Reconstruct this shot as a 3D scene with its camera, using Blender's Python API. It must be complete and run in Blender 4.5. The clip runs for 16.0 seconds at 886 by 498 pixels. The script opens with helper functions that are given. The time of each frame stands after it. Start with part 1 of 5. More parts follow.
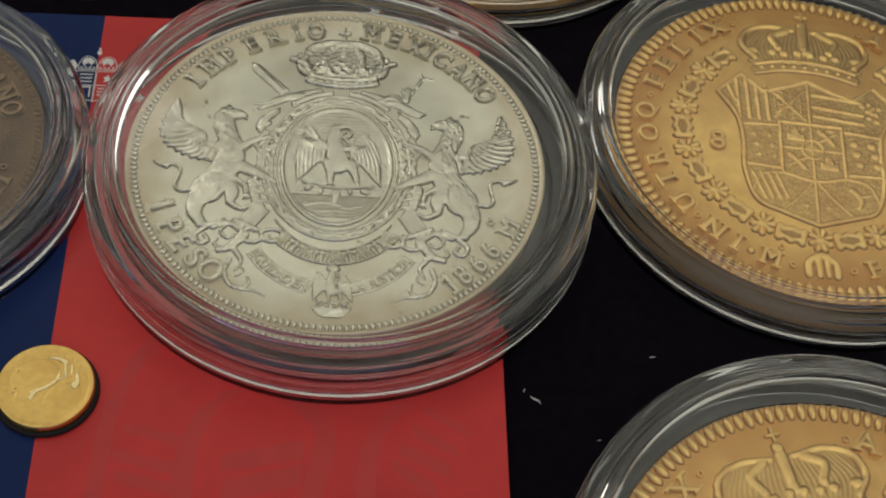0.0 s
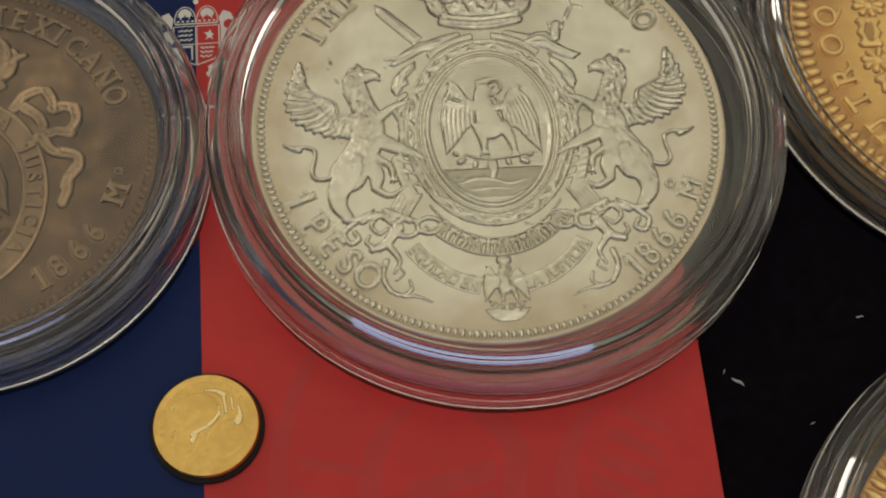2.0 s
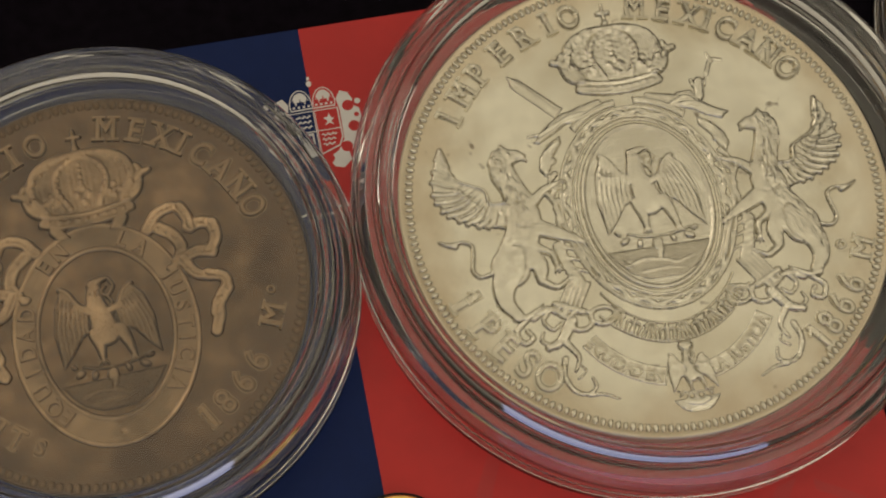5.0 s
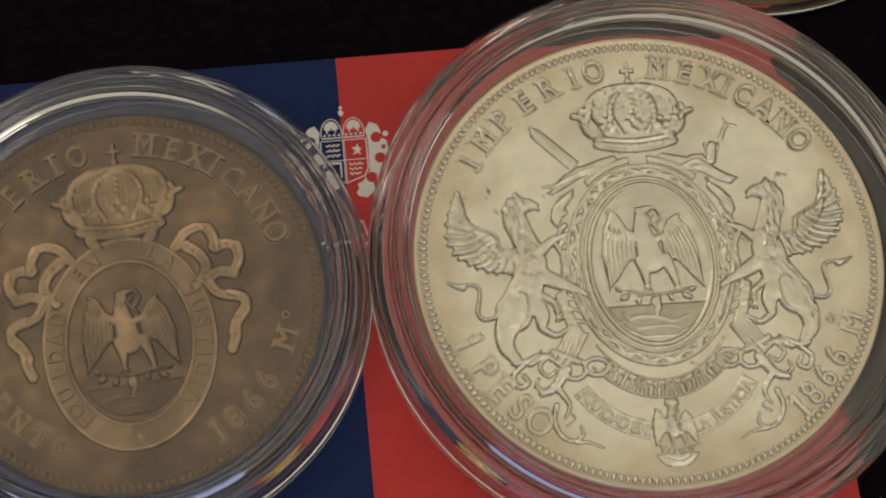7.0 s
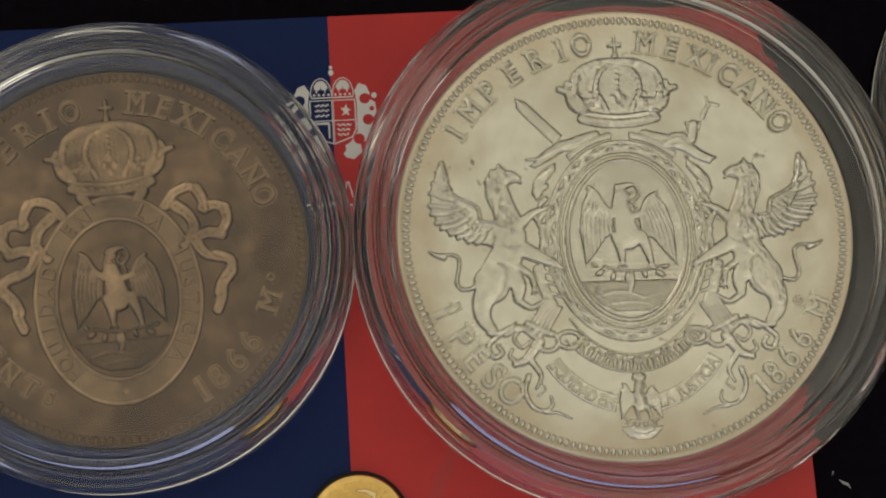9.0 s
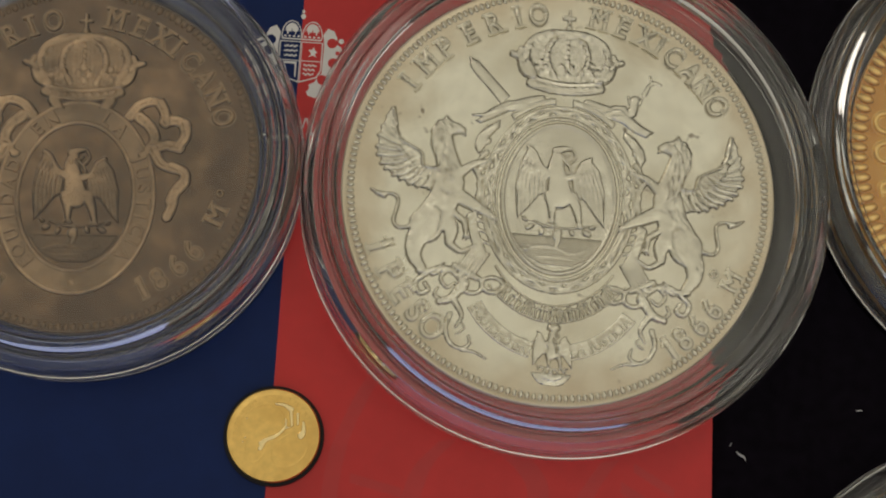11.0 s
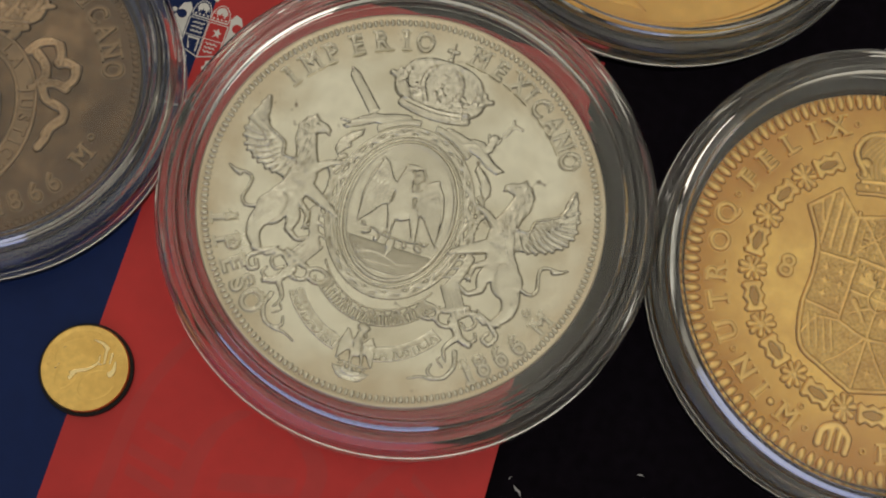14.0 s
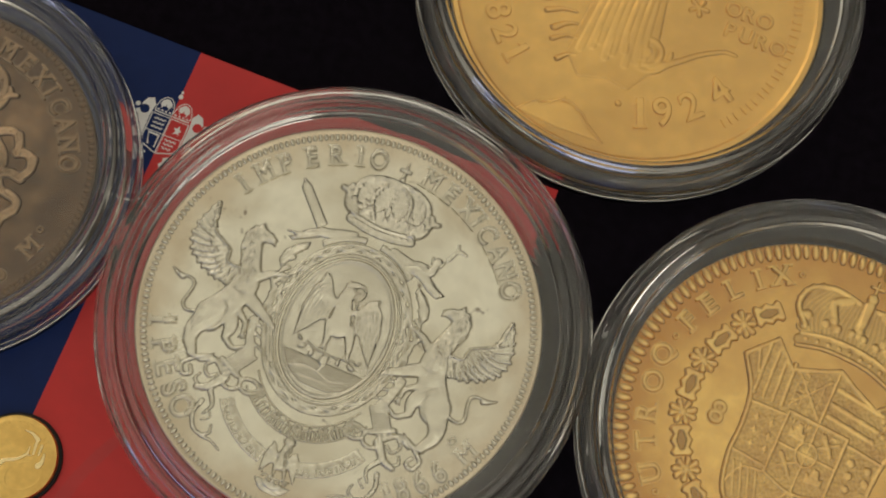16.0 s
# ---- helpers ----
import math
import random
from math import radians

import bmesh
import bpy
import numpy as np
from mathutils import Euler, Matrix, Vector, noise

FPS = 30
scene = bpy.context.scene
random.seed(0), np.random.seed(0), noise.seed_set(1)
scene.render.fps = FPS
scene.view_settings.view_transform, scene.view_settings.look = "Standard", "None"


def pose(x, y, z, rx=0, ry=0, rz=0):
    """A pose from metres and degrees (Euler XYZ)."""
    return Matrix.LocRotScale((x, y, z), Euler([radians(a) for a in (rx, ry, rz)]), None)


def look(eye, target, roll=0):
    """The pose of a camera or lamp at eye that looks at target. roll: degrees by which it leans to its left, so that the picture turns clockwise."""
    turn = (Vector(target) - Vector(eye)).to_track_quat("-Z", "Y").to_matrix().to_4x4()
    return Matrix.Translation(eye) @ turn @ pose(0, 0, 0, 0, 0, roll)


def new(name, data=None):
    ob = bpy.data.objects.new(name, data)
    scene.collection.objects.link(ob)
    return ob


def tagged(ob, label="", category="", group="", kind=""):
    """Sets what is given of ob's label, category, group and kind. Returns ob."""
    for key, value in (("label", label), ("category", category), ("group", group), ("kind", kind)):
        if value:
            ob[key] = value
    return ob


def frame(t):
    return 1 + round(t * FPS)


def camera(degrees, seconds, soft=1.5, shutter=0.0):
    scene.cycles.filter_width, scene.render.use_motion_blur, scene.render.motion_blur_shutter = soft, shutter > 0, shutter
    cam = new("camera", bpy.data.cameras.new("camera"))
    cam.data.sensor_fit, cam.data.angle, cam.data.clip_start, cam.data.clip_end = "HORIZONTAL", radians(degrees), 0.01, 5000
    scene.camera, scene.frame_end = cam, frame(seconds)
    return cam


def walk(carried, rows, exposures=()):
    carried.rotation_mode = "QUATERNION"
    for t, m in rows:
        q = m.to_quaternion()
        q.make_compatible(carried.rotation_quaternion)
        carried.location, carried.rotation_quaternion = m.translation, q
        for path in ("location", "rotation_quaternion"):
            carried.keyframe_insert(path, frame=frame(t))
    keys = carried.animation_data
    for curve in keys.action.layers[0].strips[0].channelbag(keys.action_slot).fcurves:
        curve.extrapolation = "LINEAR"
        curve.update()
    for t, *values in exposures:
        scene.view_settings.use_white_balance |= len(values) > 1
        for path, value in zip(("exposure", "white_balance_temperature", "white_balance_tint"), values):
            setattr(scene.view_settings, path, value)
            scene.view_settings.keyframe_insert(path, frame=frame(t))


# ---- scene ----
cam = camera(34.47, 16.0, soft=2.0)
# eye, point looked at, roll
PATH = [
    (0, (-0.00028, -0.08368, 0.10353), (0.00123, -0.07195, 0.08740), 7.7),
    (0.5, (-0.00357, -0.07843, 0.10489), (-0.00198, -0.06753, 0.08820), 7.3),
    (1, (-0.00628, -0.07104, 0.10579), (-0.00485, -0.06114, 0.08847), 5.9),
    (1.5, (-0.00902, -0.06329, 0.10415), (-0.00770, -0.05432, 0.08633), 4.9),
    (2, (-0.01034, -0.05689, 0.10300), (-0.00931, -0.04876, 0.08476), 2.5),
    (2.5, (-0.01382, -0.05062, 0.10099), (-0.01255, -0.04309, 0.08251), 3.1),
    (3, (-0.01723, -0.04566, 0.09915), (-0.01563, -0.03851, 0.08055), 4.3),
    (3.5, (-0.02121, -0.04277, 0.09930), (-0.01914, -0.03586, 0.08065), 7.1),
    (4, (-0.02521, -0.04113, 0.09880), (-0.02305, -0.03418, 0.08017), 6.0),
    (4.2, (-0.02701, -0.04044, 0.09967), (-0.02480, -0.03356, 0.08101), 6.2),
    (6.3, (-0.02646, -0.03698, 0.10886), (-0.02485, -0.03060, 0.08998), 6.7),
    (6.5, (-0.02563, -0.03632, 0.10987), (-0.02409, -0.03000, 0.09096), 6.9),
    (7, (-0.02364, -0.03299, 0.11194), (-0.02236, -0.02722, 0.09284), 6.9),
    (7.5, (-0.02272, -0.02970, 0.11369), (-0.02151, -0.02455, 0.09440), 8.8),
    (8, (-0.02220, -0.02538, 0.11565), (-0.02103, -0.02111, 0.09614), 11.7),
    (8.5, (-0.02233, -0.02314, 0.11688), (-0.02112, -0.01945, 0.09726), 14.8),
    (9, (-0.02251, -0.02435, 0.11731), (-0.02124, -0.02067, 0.09769), 15.6),
    (9.2, (-0.02211, -0.02538, 0.11772), (-0.02089, -0.02163, 0.09811), 14.8),
    (11.3, (-0.01353, -0.03574, 0.12294), (-0.01277, -0.03130, 0.10346), 14.8),
    (11.5, (-0.01237, -0.03632, 0.12312), (-0.01169, -0.03183, 0.10364), 14.9),
    (12, (-0.00980, -0.03702, 0.12366), (-0.00931, -0.03247, 0.10419), 15.5),
    (12.5, (-0.00727, -0.03773, 0.12439), (-0.00700, -0.03307, 0.10494), 15.3),
    (13, (-0.00422, -0.03853, 0.12582), (-0.00408, -0.03372, 0.10640), 15.2),
    (13.5, (0.00056, -0.03961, 0.12752), (0.00048, -0.03456, 0.10817), 14.2),
    (14, (0.00604, -0.03928, 0.12909), (0.00578, -0.03403, 0.10980), 13.7),
    (14.5, (0.00970, -0.03648, 0.13051), (0.00938, -0.03115, 0.11124), 14.5),
    (15, (0.01109, -0.03243, 0.13183), (0.01070, -0.02720, 0.11253), 14.9),
    (15.5, (0.01180, -0.03046, 0.13260), (0.01113, -0.02513, 0.11334), 13.3),
    (16, (0.01026, -0.02701, 0.13361), (0.00962, -0.02185, 0.11430), 14.4),
]
# seconds, stops, kelvin, tint: the picture warms a little while the camera is near
LOOKS = [
    (0.0, 0.18, 6150, 7), (1.5, 0.17, 6500, 10), (3.0, 0.05, 7250, 8), (4.2, 0.06, 7350, 12), (5.5, 0.06, 7300, 12), (7.0, 0.09, 6900, 13),
    (9.0, -0.02, 6520, 10), (12.5, 0.09, 6500, 10), (16.0, 0.10, 6700, 10),
]
walk(cam, [(t, look(eye, target, roll)) for t, eye, target, roll in PATH], LOOKS)

MM = 0.001

# ---- world and lamps ----
wd = bpy.data.worlds.new("world")
scene.world = wd
wd.use_nodes = True
nt = wd.node_tree
# soft light of a pale room: brighter from the ceiling, dimmer towards the walls
wco, wsep, wramp = (nt.nodes.new("ShaderNode" + n) for n in ("TexCoord", "SeparateXYZ", "ValToRGB"))
nt.links.new(wco.outputs["Generated"], wsep.inputs["Vector"])
nt.links.new(wsep.outputs["Z"], wramp.inputs["Fac"])
wramp.color_ramp.elements[0].position, wramp.color_ramp.elements[0].color = 0.28, (0.03, 0.025, 0.02, 1)
wramp.color_ramp.elements[1].position, wramp.color_ramp.elements[1].color = 0.80, (0.62, 0.57, 0.455, 1)
nt.links.new(wramp.outputs["Color"], nt.nodes["Background"].inputs["Color"])
nt.nodes["Background"].inputs["Strength"].default_value = 0.90


def area_lamp(name, eye, target, wide, high, watts, colour):
    data = bpy.data.lights.new(name, "AREA")
    data.shape, data.size, data.size_y = "RECTANGLE", wide, high
    data.energy, data.color = watts, colour
    ob = new(name, data)
    ob.matrix_world = look(eye, target)
    return ob


area_lamp("ceiling_lamp_light", (0.42, -0.55, 1.2), (0.0, 0.0, 0.0), 1.3, 1.0, 1.3, (1.0, 0.91, 0.78))
# unseen soft source, added low at far left to brighten the far side
area_lamp("desk_lamp_light", (-0.55, 0.55, 0.42), (0.0, 0.02, 0.0), 0.45, 0.35, 0.7, (1.0, 0.90, 0.76))
area_lamp("window_light", (-0.25, -1.25, 0.42), (0.0, 0.0, 0.0), 2.0, 0.8, 2.0, (0.48, 0.57, 1.0))


# ---- materials ----
def material(name, colour, rough=0.5, metal=0.0, vary=0.12, scale=300.0, bump=0.0, bump_scale=2500.0, stain=None, stain_scale=90.0, stain_amount=0.5, coat=0.0, gloss=0.5, rim=None, toning_shade=None, spots=0.0):
    """A surface with colour variation at two scales, uneven gloss and fine relief."""
    m = bpy.data.materials.new(name)
    m.use_nodes = True
    nt = m.node_tree
    b = nt.nodes["Principled BSDF"]
    b.inputs["Metallic"].default_value = metal
    b.inputs["Specular IOR Level"].default_value = gloss
    b.inputs["Coat Weight"].default_value = coat
    b.inputs["Coat Roughness"].default_value = 0.25
    co = nt.nodes.new("ShaderNodeTexCoord")
    fine = nt.nodes.new("ShaderNodeTexNoise")
    fine.inputs["Scale"].default_value, fine.inputs["Detail"].default_value = scale, 6
    nt.links.new(co.outputs["Object"], fine.inputs["Vector"])
    ramp = nt.nodes.new("ShaderNodeValToRGB")
    lo = tuple(max(0.0, c * (1 - vary)) for c in colour)
    hi = tuple(min(1.0, c * (1 + vary)) for c in colour)
    ramp.color_ramp.elements[0].position, ramp.color_ramp.elements[1].position = 0.3, 0.7
    ramp.color_ramp.elements[0].color, ramp.color_ramp.elements[1].color = (*lo, 1), (*hi, 1)
    nt.links.new(fine.outputs["Fac"], ramp.inputs["Fac"])
    out = ramp.outputs["Color"]
    broad = nt.nodes.new("ShaderNodeTexNoise")
    broad.inputs["Scale"].default_value, broad.inputs["Detail"].default_value = stain_scale, 4
    nt.links.new(co.outputs["Object"], broad.inputs["Vector"])
    if stain:
        sr = nt.nodes.new("ShaderNodeMapRange")
        sr.inputs["From Min"].default_value, sr.inputs["From Max"].default_value = 0.45, 0.72
        sr.inputs["To Max"].default_value = stain_amount
        nt.links.new(broad.outputs["Fac"], sr.inputs["Value"])
        mix = nt.nodes.new("ShaderNodeMix")
        mix.data_type = "RGBA"
        nt.links.new(sr.outputs["Result"], mix.inputs["Factor"])
        nt.links.new(out, mix.inputs["A"])
        mix.inputs["B"].default_value = (*stain, 1)
        out = mix.outputs["Result"]
    if toning_shade:
        # shade, with some old toning, coloured into a relief's low flanks; high points stay clear
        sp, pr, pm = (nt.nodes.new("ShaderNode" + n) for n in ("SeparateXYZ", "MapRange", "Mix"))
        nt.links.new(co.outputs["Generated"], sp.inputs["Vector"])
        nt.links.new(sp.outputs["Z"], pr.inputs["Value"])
        pr.inputs["From Min"].default_value, pr.inputs["From Max"].default_value = toning_shade[1], toning_shade[2]
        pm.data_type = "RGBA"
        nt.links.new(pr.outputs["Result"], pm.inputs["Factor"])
        pm.inputs["A"].default_value = (*toning_shade[0], 1)
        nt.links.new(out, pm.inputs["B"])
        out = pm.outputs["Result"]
    if spots:
        dn, dr, dm = (nt.nodes.new("ShaderNode" + n) for n in ("TexNoise", "MapRange", "Mix"))
        dn.inputs["Scale"].default_value, dn.inputs["Detail"].default_value = 620, 2
        nt.links.new(co.outputs["Object"], dn.inputs["Vector"])
        dr.inputs["From Min"].default_value, dr.inputs["From Max"].default_value = 0.70, 0.76
        dr.inputs["To Max"].default_value = spots
        nt.links.new(dn.outputs["Fac"], dr.inputs["Value"])
        dm.data_type = "RGBA"
        nt.links.new(dr.outputs["Result"], dm.inputs["Factor"])
        nt.links.new(out, dm.inputs["A"])
        dm.inputs["B"].default_value = (0.16, 0.12, 0.08, 1)
        out = dm.outputs["Result"]
    if rim:
        # toning that gathers towards the edge of a coin, broken up by the broad noise
        tone, r0, r1, amount = rim
        ln = nt.nodes.new("ShaderNodeVectorMath")
        ln.operation = "LENGTH"
        nt.links.new(co.outputs["Object"], ln.inputs[0])
        wob = nt.nodes.new("ShaderNodeMath")
        wob.operation, wob.inputs[1].default_value = "MULTIPLY_ADD", 0.006
        nt.links.new(broad.outputs["Fac"], wob.inputs[0])
        nt.links.new(ln.outputs["Value"], wob.inputs[2])
        rm = nt.nodes.new("ShaderNodeMapRange")
        rm.interpolation_type = "SMOOTHSTEP"
        rm.inputs["From Min"].default_value, rm.inputs["From Max"].default_value = (r0 + 3) * 0.001, (r1 + 3) * 0.001
        rm.inputs["To Max"].default_value = amount
        nt.links.new(wob.outputs["Value"], rm.inputs["Value"])
        mx = nt.nodes.new("ShaderNodeMix")
        mx.data_type = "RGBA"
        nt.links.new(rm.outputs["Result"], mx.inputs["Factor"])
        nt.links.new(out, mx.inputs["A"])
        mx.inputs["B"].default_value = (*tone, 1)
        out = mx.outputs["Result"]
    nt.links.new(out, b.inputs["Base Color"])
    rr = nt.nodes.new("ShaderNodeMapRange")
    rr.inputs["To Min"].default_value, rr.inputs["To Max"].default_value = rough * 0.8, min(1.0, rough * 1.2)
    nt.links.new(broad.outputs["Fac"], rr.inputs["Value"])
    nt.links.new(rr.outputs["Result"], b.inputs["Roughness"])
    if bump:
        grain = nt.nodes.new("ShaderNodeTexNoise")
        grain.inputs["Scale"].default_value, grain.inputs["Detail"].default_value = bump_scale, 5
        nt.links.new(co.outputs["Object"], grain.inputs["Vector"])
        bp = nt.nodes.new("ShaderNodeBump")
        bp.inputs["Strength"].default_value, bp.inputs["Distance"].default_value = bump, 0.0001
        nt.links.new(grain.outputs["Fac"], bp.inputs["Height"])
        nt.links.new(bp.outputs["Normal"], b.inputs["Normal"])
    return m


def acrylic(name, scuff, clear):
    """Clear plastic; scuff: fine wear that dulls the gloss unevenly and leaves faint streaks."""
    m = bpy.data.materials.new(name)
    m.use_nodes = True
    nt = m.node_tree
    b = nt.nodes["Principled BSDF"]
    b.inputs["Base Color"].default_value = (*clear, 1)
    b.inputs["Roughness"].default_value = 0.012
    b.inputs["IOR"].default_value = 1.49
    b.inputs["Transmission Weight"].default_value = 1.0
    if scuff:
        co, nz, rr, bp = (nt.nodes.new("ShaderNode" + n) for n in ("TexCoord", "TexNoise", "MapRange", "Bump"))
        nz.inputs["Scale"].default_value, nz.inputs["Detail"].default_value = 260, 5
        nt.links.new(co.outputs["Object"], nz.inputs["Vector"])
        rr.inputs["From Min"].default_value, rr.inputs["From Max"].default_value = 0.35, 0.7
        rr.inputs["To Min"].default_value, rr.inputs["To Max"].default_value = scuff * 0.4, scuff * 1.8
        nt.links.new(nz.outputs["Fac"], rr.inputs["Value"])
        nt.links.new(rr.outputs["Result"], b.inputs["Roughness"])
        bp.inputs["Strength"].default_value, bp.inputs["Distance"].default_value = 0.07, 0.0002
        nt.links.new(nz.outputs["Fac"], bp.inputs["Height"])
        nt.links.new(bp.outputs["Normal"], b.inputs["Normal"])
    return m


MAT_BLACK = material("black_board", (0.0040, 0.0029, 0.0055), 0.9, vary=0.35, scale=900, bump=0.1, gloss=0.04)
MAT_RED = material("red_print", (0.52, 0.028, 0.03), 0.32, vary=0.05, scale=500, bump=0.04, bump_scale=4000, stain=(0.40, 0.022, 0.026), stain_scale=55, stain_amount=0.8, gloss=0.35)
MAT_BLUE = material("blue_print", (0.0062, 0.0192, 0.094), 0.40, vary=0.06, scale=500, bump=0.04, bump_scale=4000, stain=(0.0052, 0.0155, 0.076), stain_scale=60, stain_amount=0.7, gloss=0.13)
MAT_DARKRED = material("dark_red_varnish", (0.462, 0.0238, 0.0268), 0.32, vary=0.05, scale=500)
MAT_WHITE = material("white_print", (0.66, 0.66, 0.66), 0.4, vary=0.05, scale=800)
MAT_EDGE = material("board_core", (0.5, 0.46, 0.42), 0.8, vary=0.1)
MAT_COLLAR = material("ring_black", (0.006, 0.005, 0.006), 0.8, vary=0.3, scale=2000)
MAT_SILVER = material("struck_silver", (0.87, 0.835, 0.71), 0.30, 1.0, vary=0.07, scale=900, bump=0.25, bump_scale=1500, stain=(0.64, 0.585, 0.455), stain_scale=230, stain_amount=0.8, rim=((0.58, 0.45, 0.29), 13.5, 19.0, 0.65), spots=0.8)
# relief metals carry painted shade at their foot: dark colour, start height, end height
MAT_SILVER_RELIEF = material("silver_relief", (0.80, 0.765, 0.655), 0.23, 1.0, vary=0.10, scale=1100, bump=0.25, bump_scale=2400, stain=(0.62, 0.58, 0.47), stain_scale=260, stain_amount=0.7, toning_shade=((0.27, 0.235, 0.17), 0.06, 0.40))
MAT_TONED = material("toned_silver", (0.20, 0.124, 0.069), 0.38, 1.0, vary=0.42, scale=620, bump=0.8, bump_scale=900, stain=(0.066, 0.041, 0.027), stain_scale=260, stain_amount=0.85, rim=((0.095, 0.060, 0.042), 9.0, 15.0, 0.6))
MAT_TONED_RELIEF = material("toned_relief", (0.46, 0.31, 0.185), 0.32, 1.0, vary=0.25, scale=700, bump=0.45, bump_scale=1700, stain=(0.13, 0.088, 0.054), stain_scale=330, stain_amount=0.8, toning_shade=((0.05, 0.030, 0.018), 0.08, 0.62))
MAT_TONED_LETTER = material("toned_letter", (0.36, 0.24, 0.14), 0.38, 1.0, vary=0.25, scale=700, bump=0.45, bump_scale=1700, stain=(0.23, 0.155, 0.094), stain_scale=330, stain_amount=0.8, toning_shade=((0.06, 0.036, 0.022), 0.1, 0.6))
MAT_SILVER_LETTER = material("silver_letter", (0.76, 0.715, 0.59), 0.28, 1.0, vary=0.12, scale=1100, bump=0.25, bump_scale=2400, stain=(0.56, 0.51, 0.39), stain_scale=300, stain_amount=0.8, toning_shade=((0.27, 0.23, 0.165), 0.10, 0.55))
MAT_GOLD = material("old_gold", (0.97, 0.60, 0.19), 0.40, 1.0, vary=0.13, scale=650, bump=0.5, bump_scale=1100, stain=(0.64, 0.335, 0.095), stain_scale=110, stain_amount=0.9, rim=((0.54, 0.255, 0.062), 10.5, 18.0, 0.8))
MAT_GOLD_RELIEF = material("gold_relief", (0.96, 0.62, 0.215), 0.33, 1.0, vary=0.12, scale=900, bump=0.4, bump_scale=1700, stain=(0.76, 0.46, 0.16), stain_scale=360, stain_amount=0.7, toning_shade=((0.27, 0.115, 0.03), 0.08, 0.56))
MAT_GOLD_BRIGHT = material("bright_gold", (0.87, 0.53, 0.145), 0.38, 1.0, vary=0.08, scale=600, bump=0.8, bump_scale=480, stain=(0.74, 0.43, 0.115), stain_scale=200, stain_amount=0.8, toning_shade=((0.58, 0.30, 0.07), 0.05, 0.4))
MAT_GOLD_PLAIN = material("bright_gold_field", (0.87, 0.53, 0.145), 0.38, 1.0, vary=0.08, scale=600, bump=0.8, bump_scale=480, stain=(0.74, 0.43, 0.115), stain_scale=200, stain_amount=0.8)
# polished parts get a paler colour, which adds to the light they reflect
MAT_GOLD_MIRROR = material("polished_gold", (1.0, 0.80, 0.42), 0.16, 1.0, vary=0.03, scale=900)
MAT_GOLD_SMALL = material("frosted_gold", (0.85, 0.58, 0.19), 0.33, 1.0, vary=0.10, scale=1500, bump=0.2, bump_scale=5000, stain=(0.72, 0.46, 0.14), stain_scale=500, stain_amount=0.7)
MAT_ACRYLIC = acrylic("clear_acrylic", 0.0, (0.97, 0.985, 0.985))
MAT_ACRYLIC_RIM = acrylic("scuffed_acrylic", 0.036, (0.93, 0.945, 0.96))
MAT_LINT = material("lint", (0.42, 0.42, 0.44), 0.7, vary=0.1)


# ---- mesh helpers (all sizes below in millimetres) ----
def link_mesh(name, me, mat, parent=None, label=""):
    me.materials.append(mat)
    ob = new(name, me)
    if parent is not None:
        ob.parent = parent
    if label:
        ob["label"] = label
    return ob


def part(name, bm, mat, parent, label="", smooth=False):
    """Links a bmesh, built in millimetres, as one mesh object under parent."""
    bmesh.ops.scale(bm, vec=(MM, MM, MM), verts=bm.verts)
    bmesh.ops.recalc_face_normals(bm, faces=bm.faces)
    if smooth:
        for f in bm.faces:
            f.smooth = True
    me = bpy.data.meshes.new(name)
    bm.to_mesh(me)
    bm.free()
    return link_mesh(name, me, mat, parent, label)


def raw_part(name, verts, faces, mat, parent, label="", smooth=True):
    me = bpy.data.meshes.new(name)
    me.from_pydata((np.asarray(verts, float) * MM).tolist(), [], faces)
    if smooth:
        me.polygons.foreach_set("use_smooth", np.ones(len(me.polygons), bool))
    me.update()
    return link_mesh(name, me, mat, parent, label)


def share(ob, x, y, z, turn=0.0, size=1.0):
    """Another piece on the same mesh, under the same parent."""
    o = ob.copy()
    scene.collection.objects.link(o)
    o.matrix_local = Matrix.LocRotScale((x * MM, y * MM, z * MM), Euler((0, 0, radians(turn))), (size, size, size))
    return o


def box_bm(x0, x1, y0, y1, z0, z1, bevel=0.0):
    bm = bmesh.new()
    bmesh.ops.create_cube(bm, size=1)
    for v in bm.verts:
        v.co = (x0 + (v.co.x + 0.5) * (x1 - x0), y0 + (v.co.y + 0.5) * (y1 - y0), z0 + (v.co.z + 0.5) * (z1 - z0))
    if bevel:
        bmesh.ops.bevel(bm, geom=bm.edges[:], offset=bevel, segments=2, affect="EDGES")
    return bm


def lathe(profile, segments=160, closed=True):
    """A ring of the profile (radius, height) about z; points on the axis become fans."""
    verts, faces = [], []
    ring = []
    for r, z in profile:
        if r < 1e-6:
            ring.append([len(verts)])
            verts.append((0, 0, z))
        else:
            ring.append(list(range(len(verts), len(verts) + segments)))
            for k in range(segments):
                a = 2 * math.pi * k / segments
                verts.append((r * math.cos(a), r * math.sin(a), z))
    pairs = list(zip(ring, ring[1:])) + ([(ring[-1], ring[0])] if closed else [])
    for a, b in pairs:
        if len(a) == 1 and len(b) == 1:
            continue
        for k in range(segments):
            n = (k + 1) % segments
            if len(a) == 1:
                faces.append((a[0], b[n], b[k]))
            elif len(b) == 1:
                faces.append((a[k], a[n], b[0]))
            else:
                faces.append((a[k], a[n], b[n], b[k]))
    bm = bmesh.new()
    vs = [bm.verts.new(v) for v in verts]
    for f in faces:
        bm.faces.new([vs[i] for i in f])
    return bm


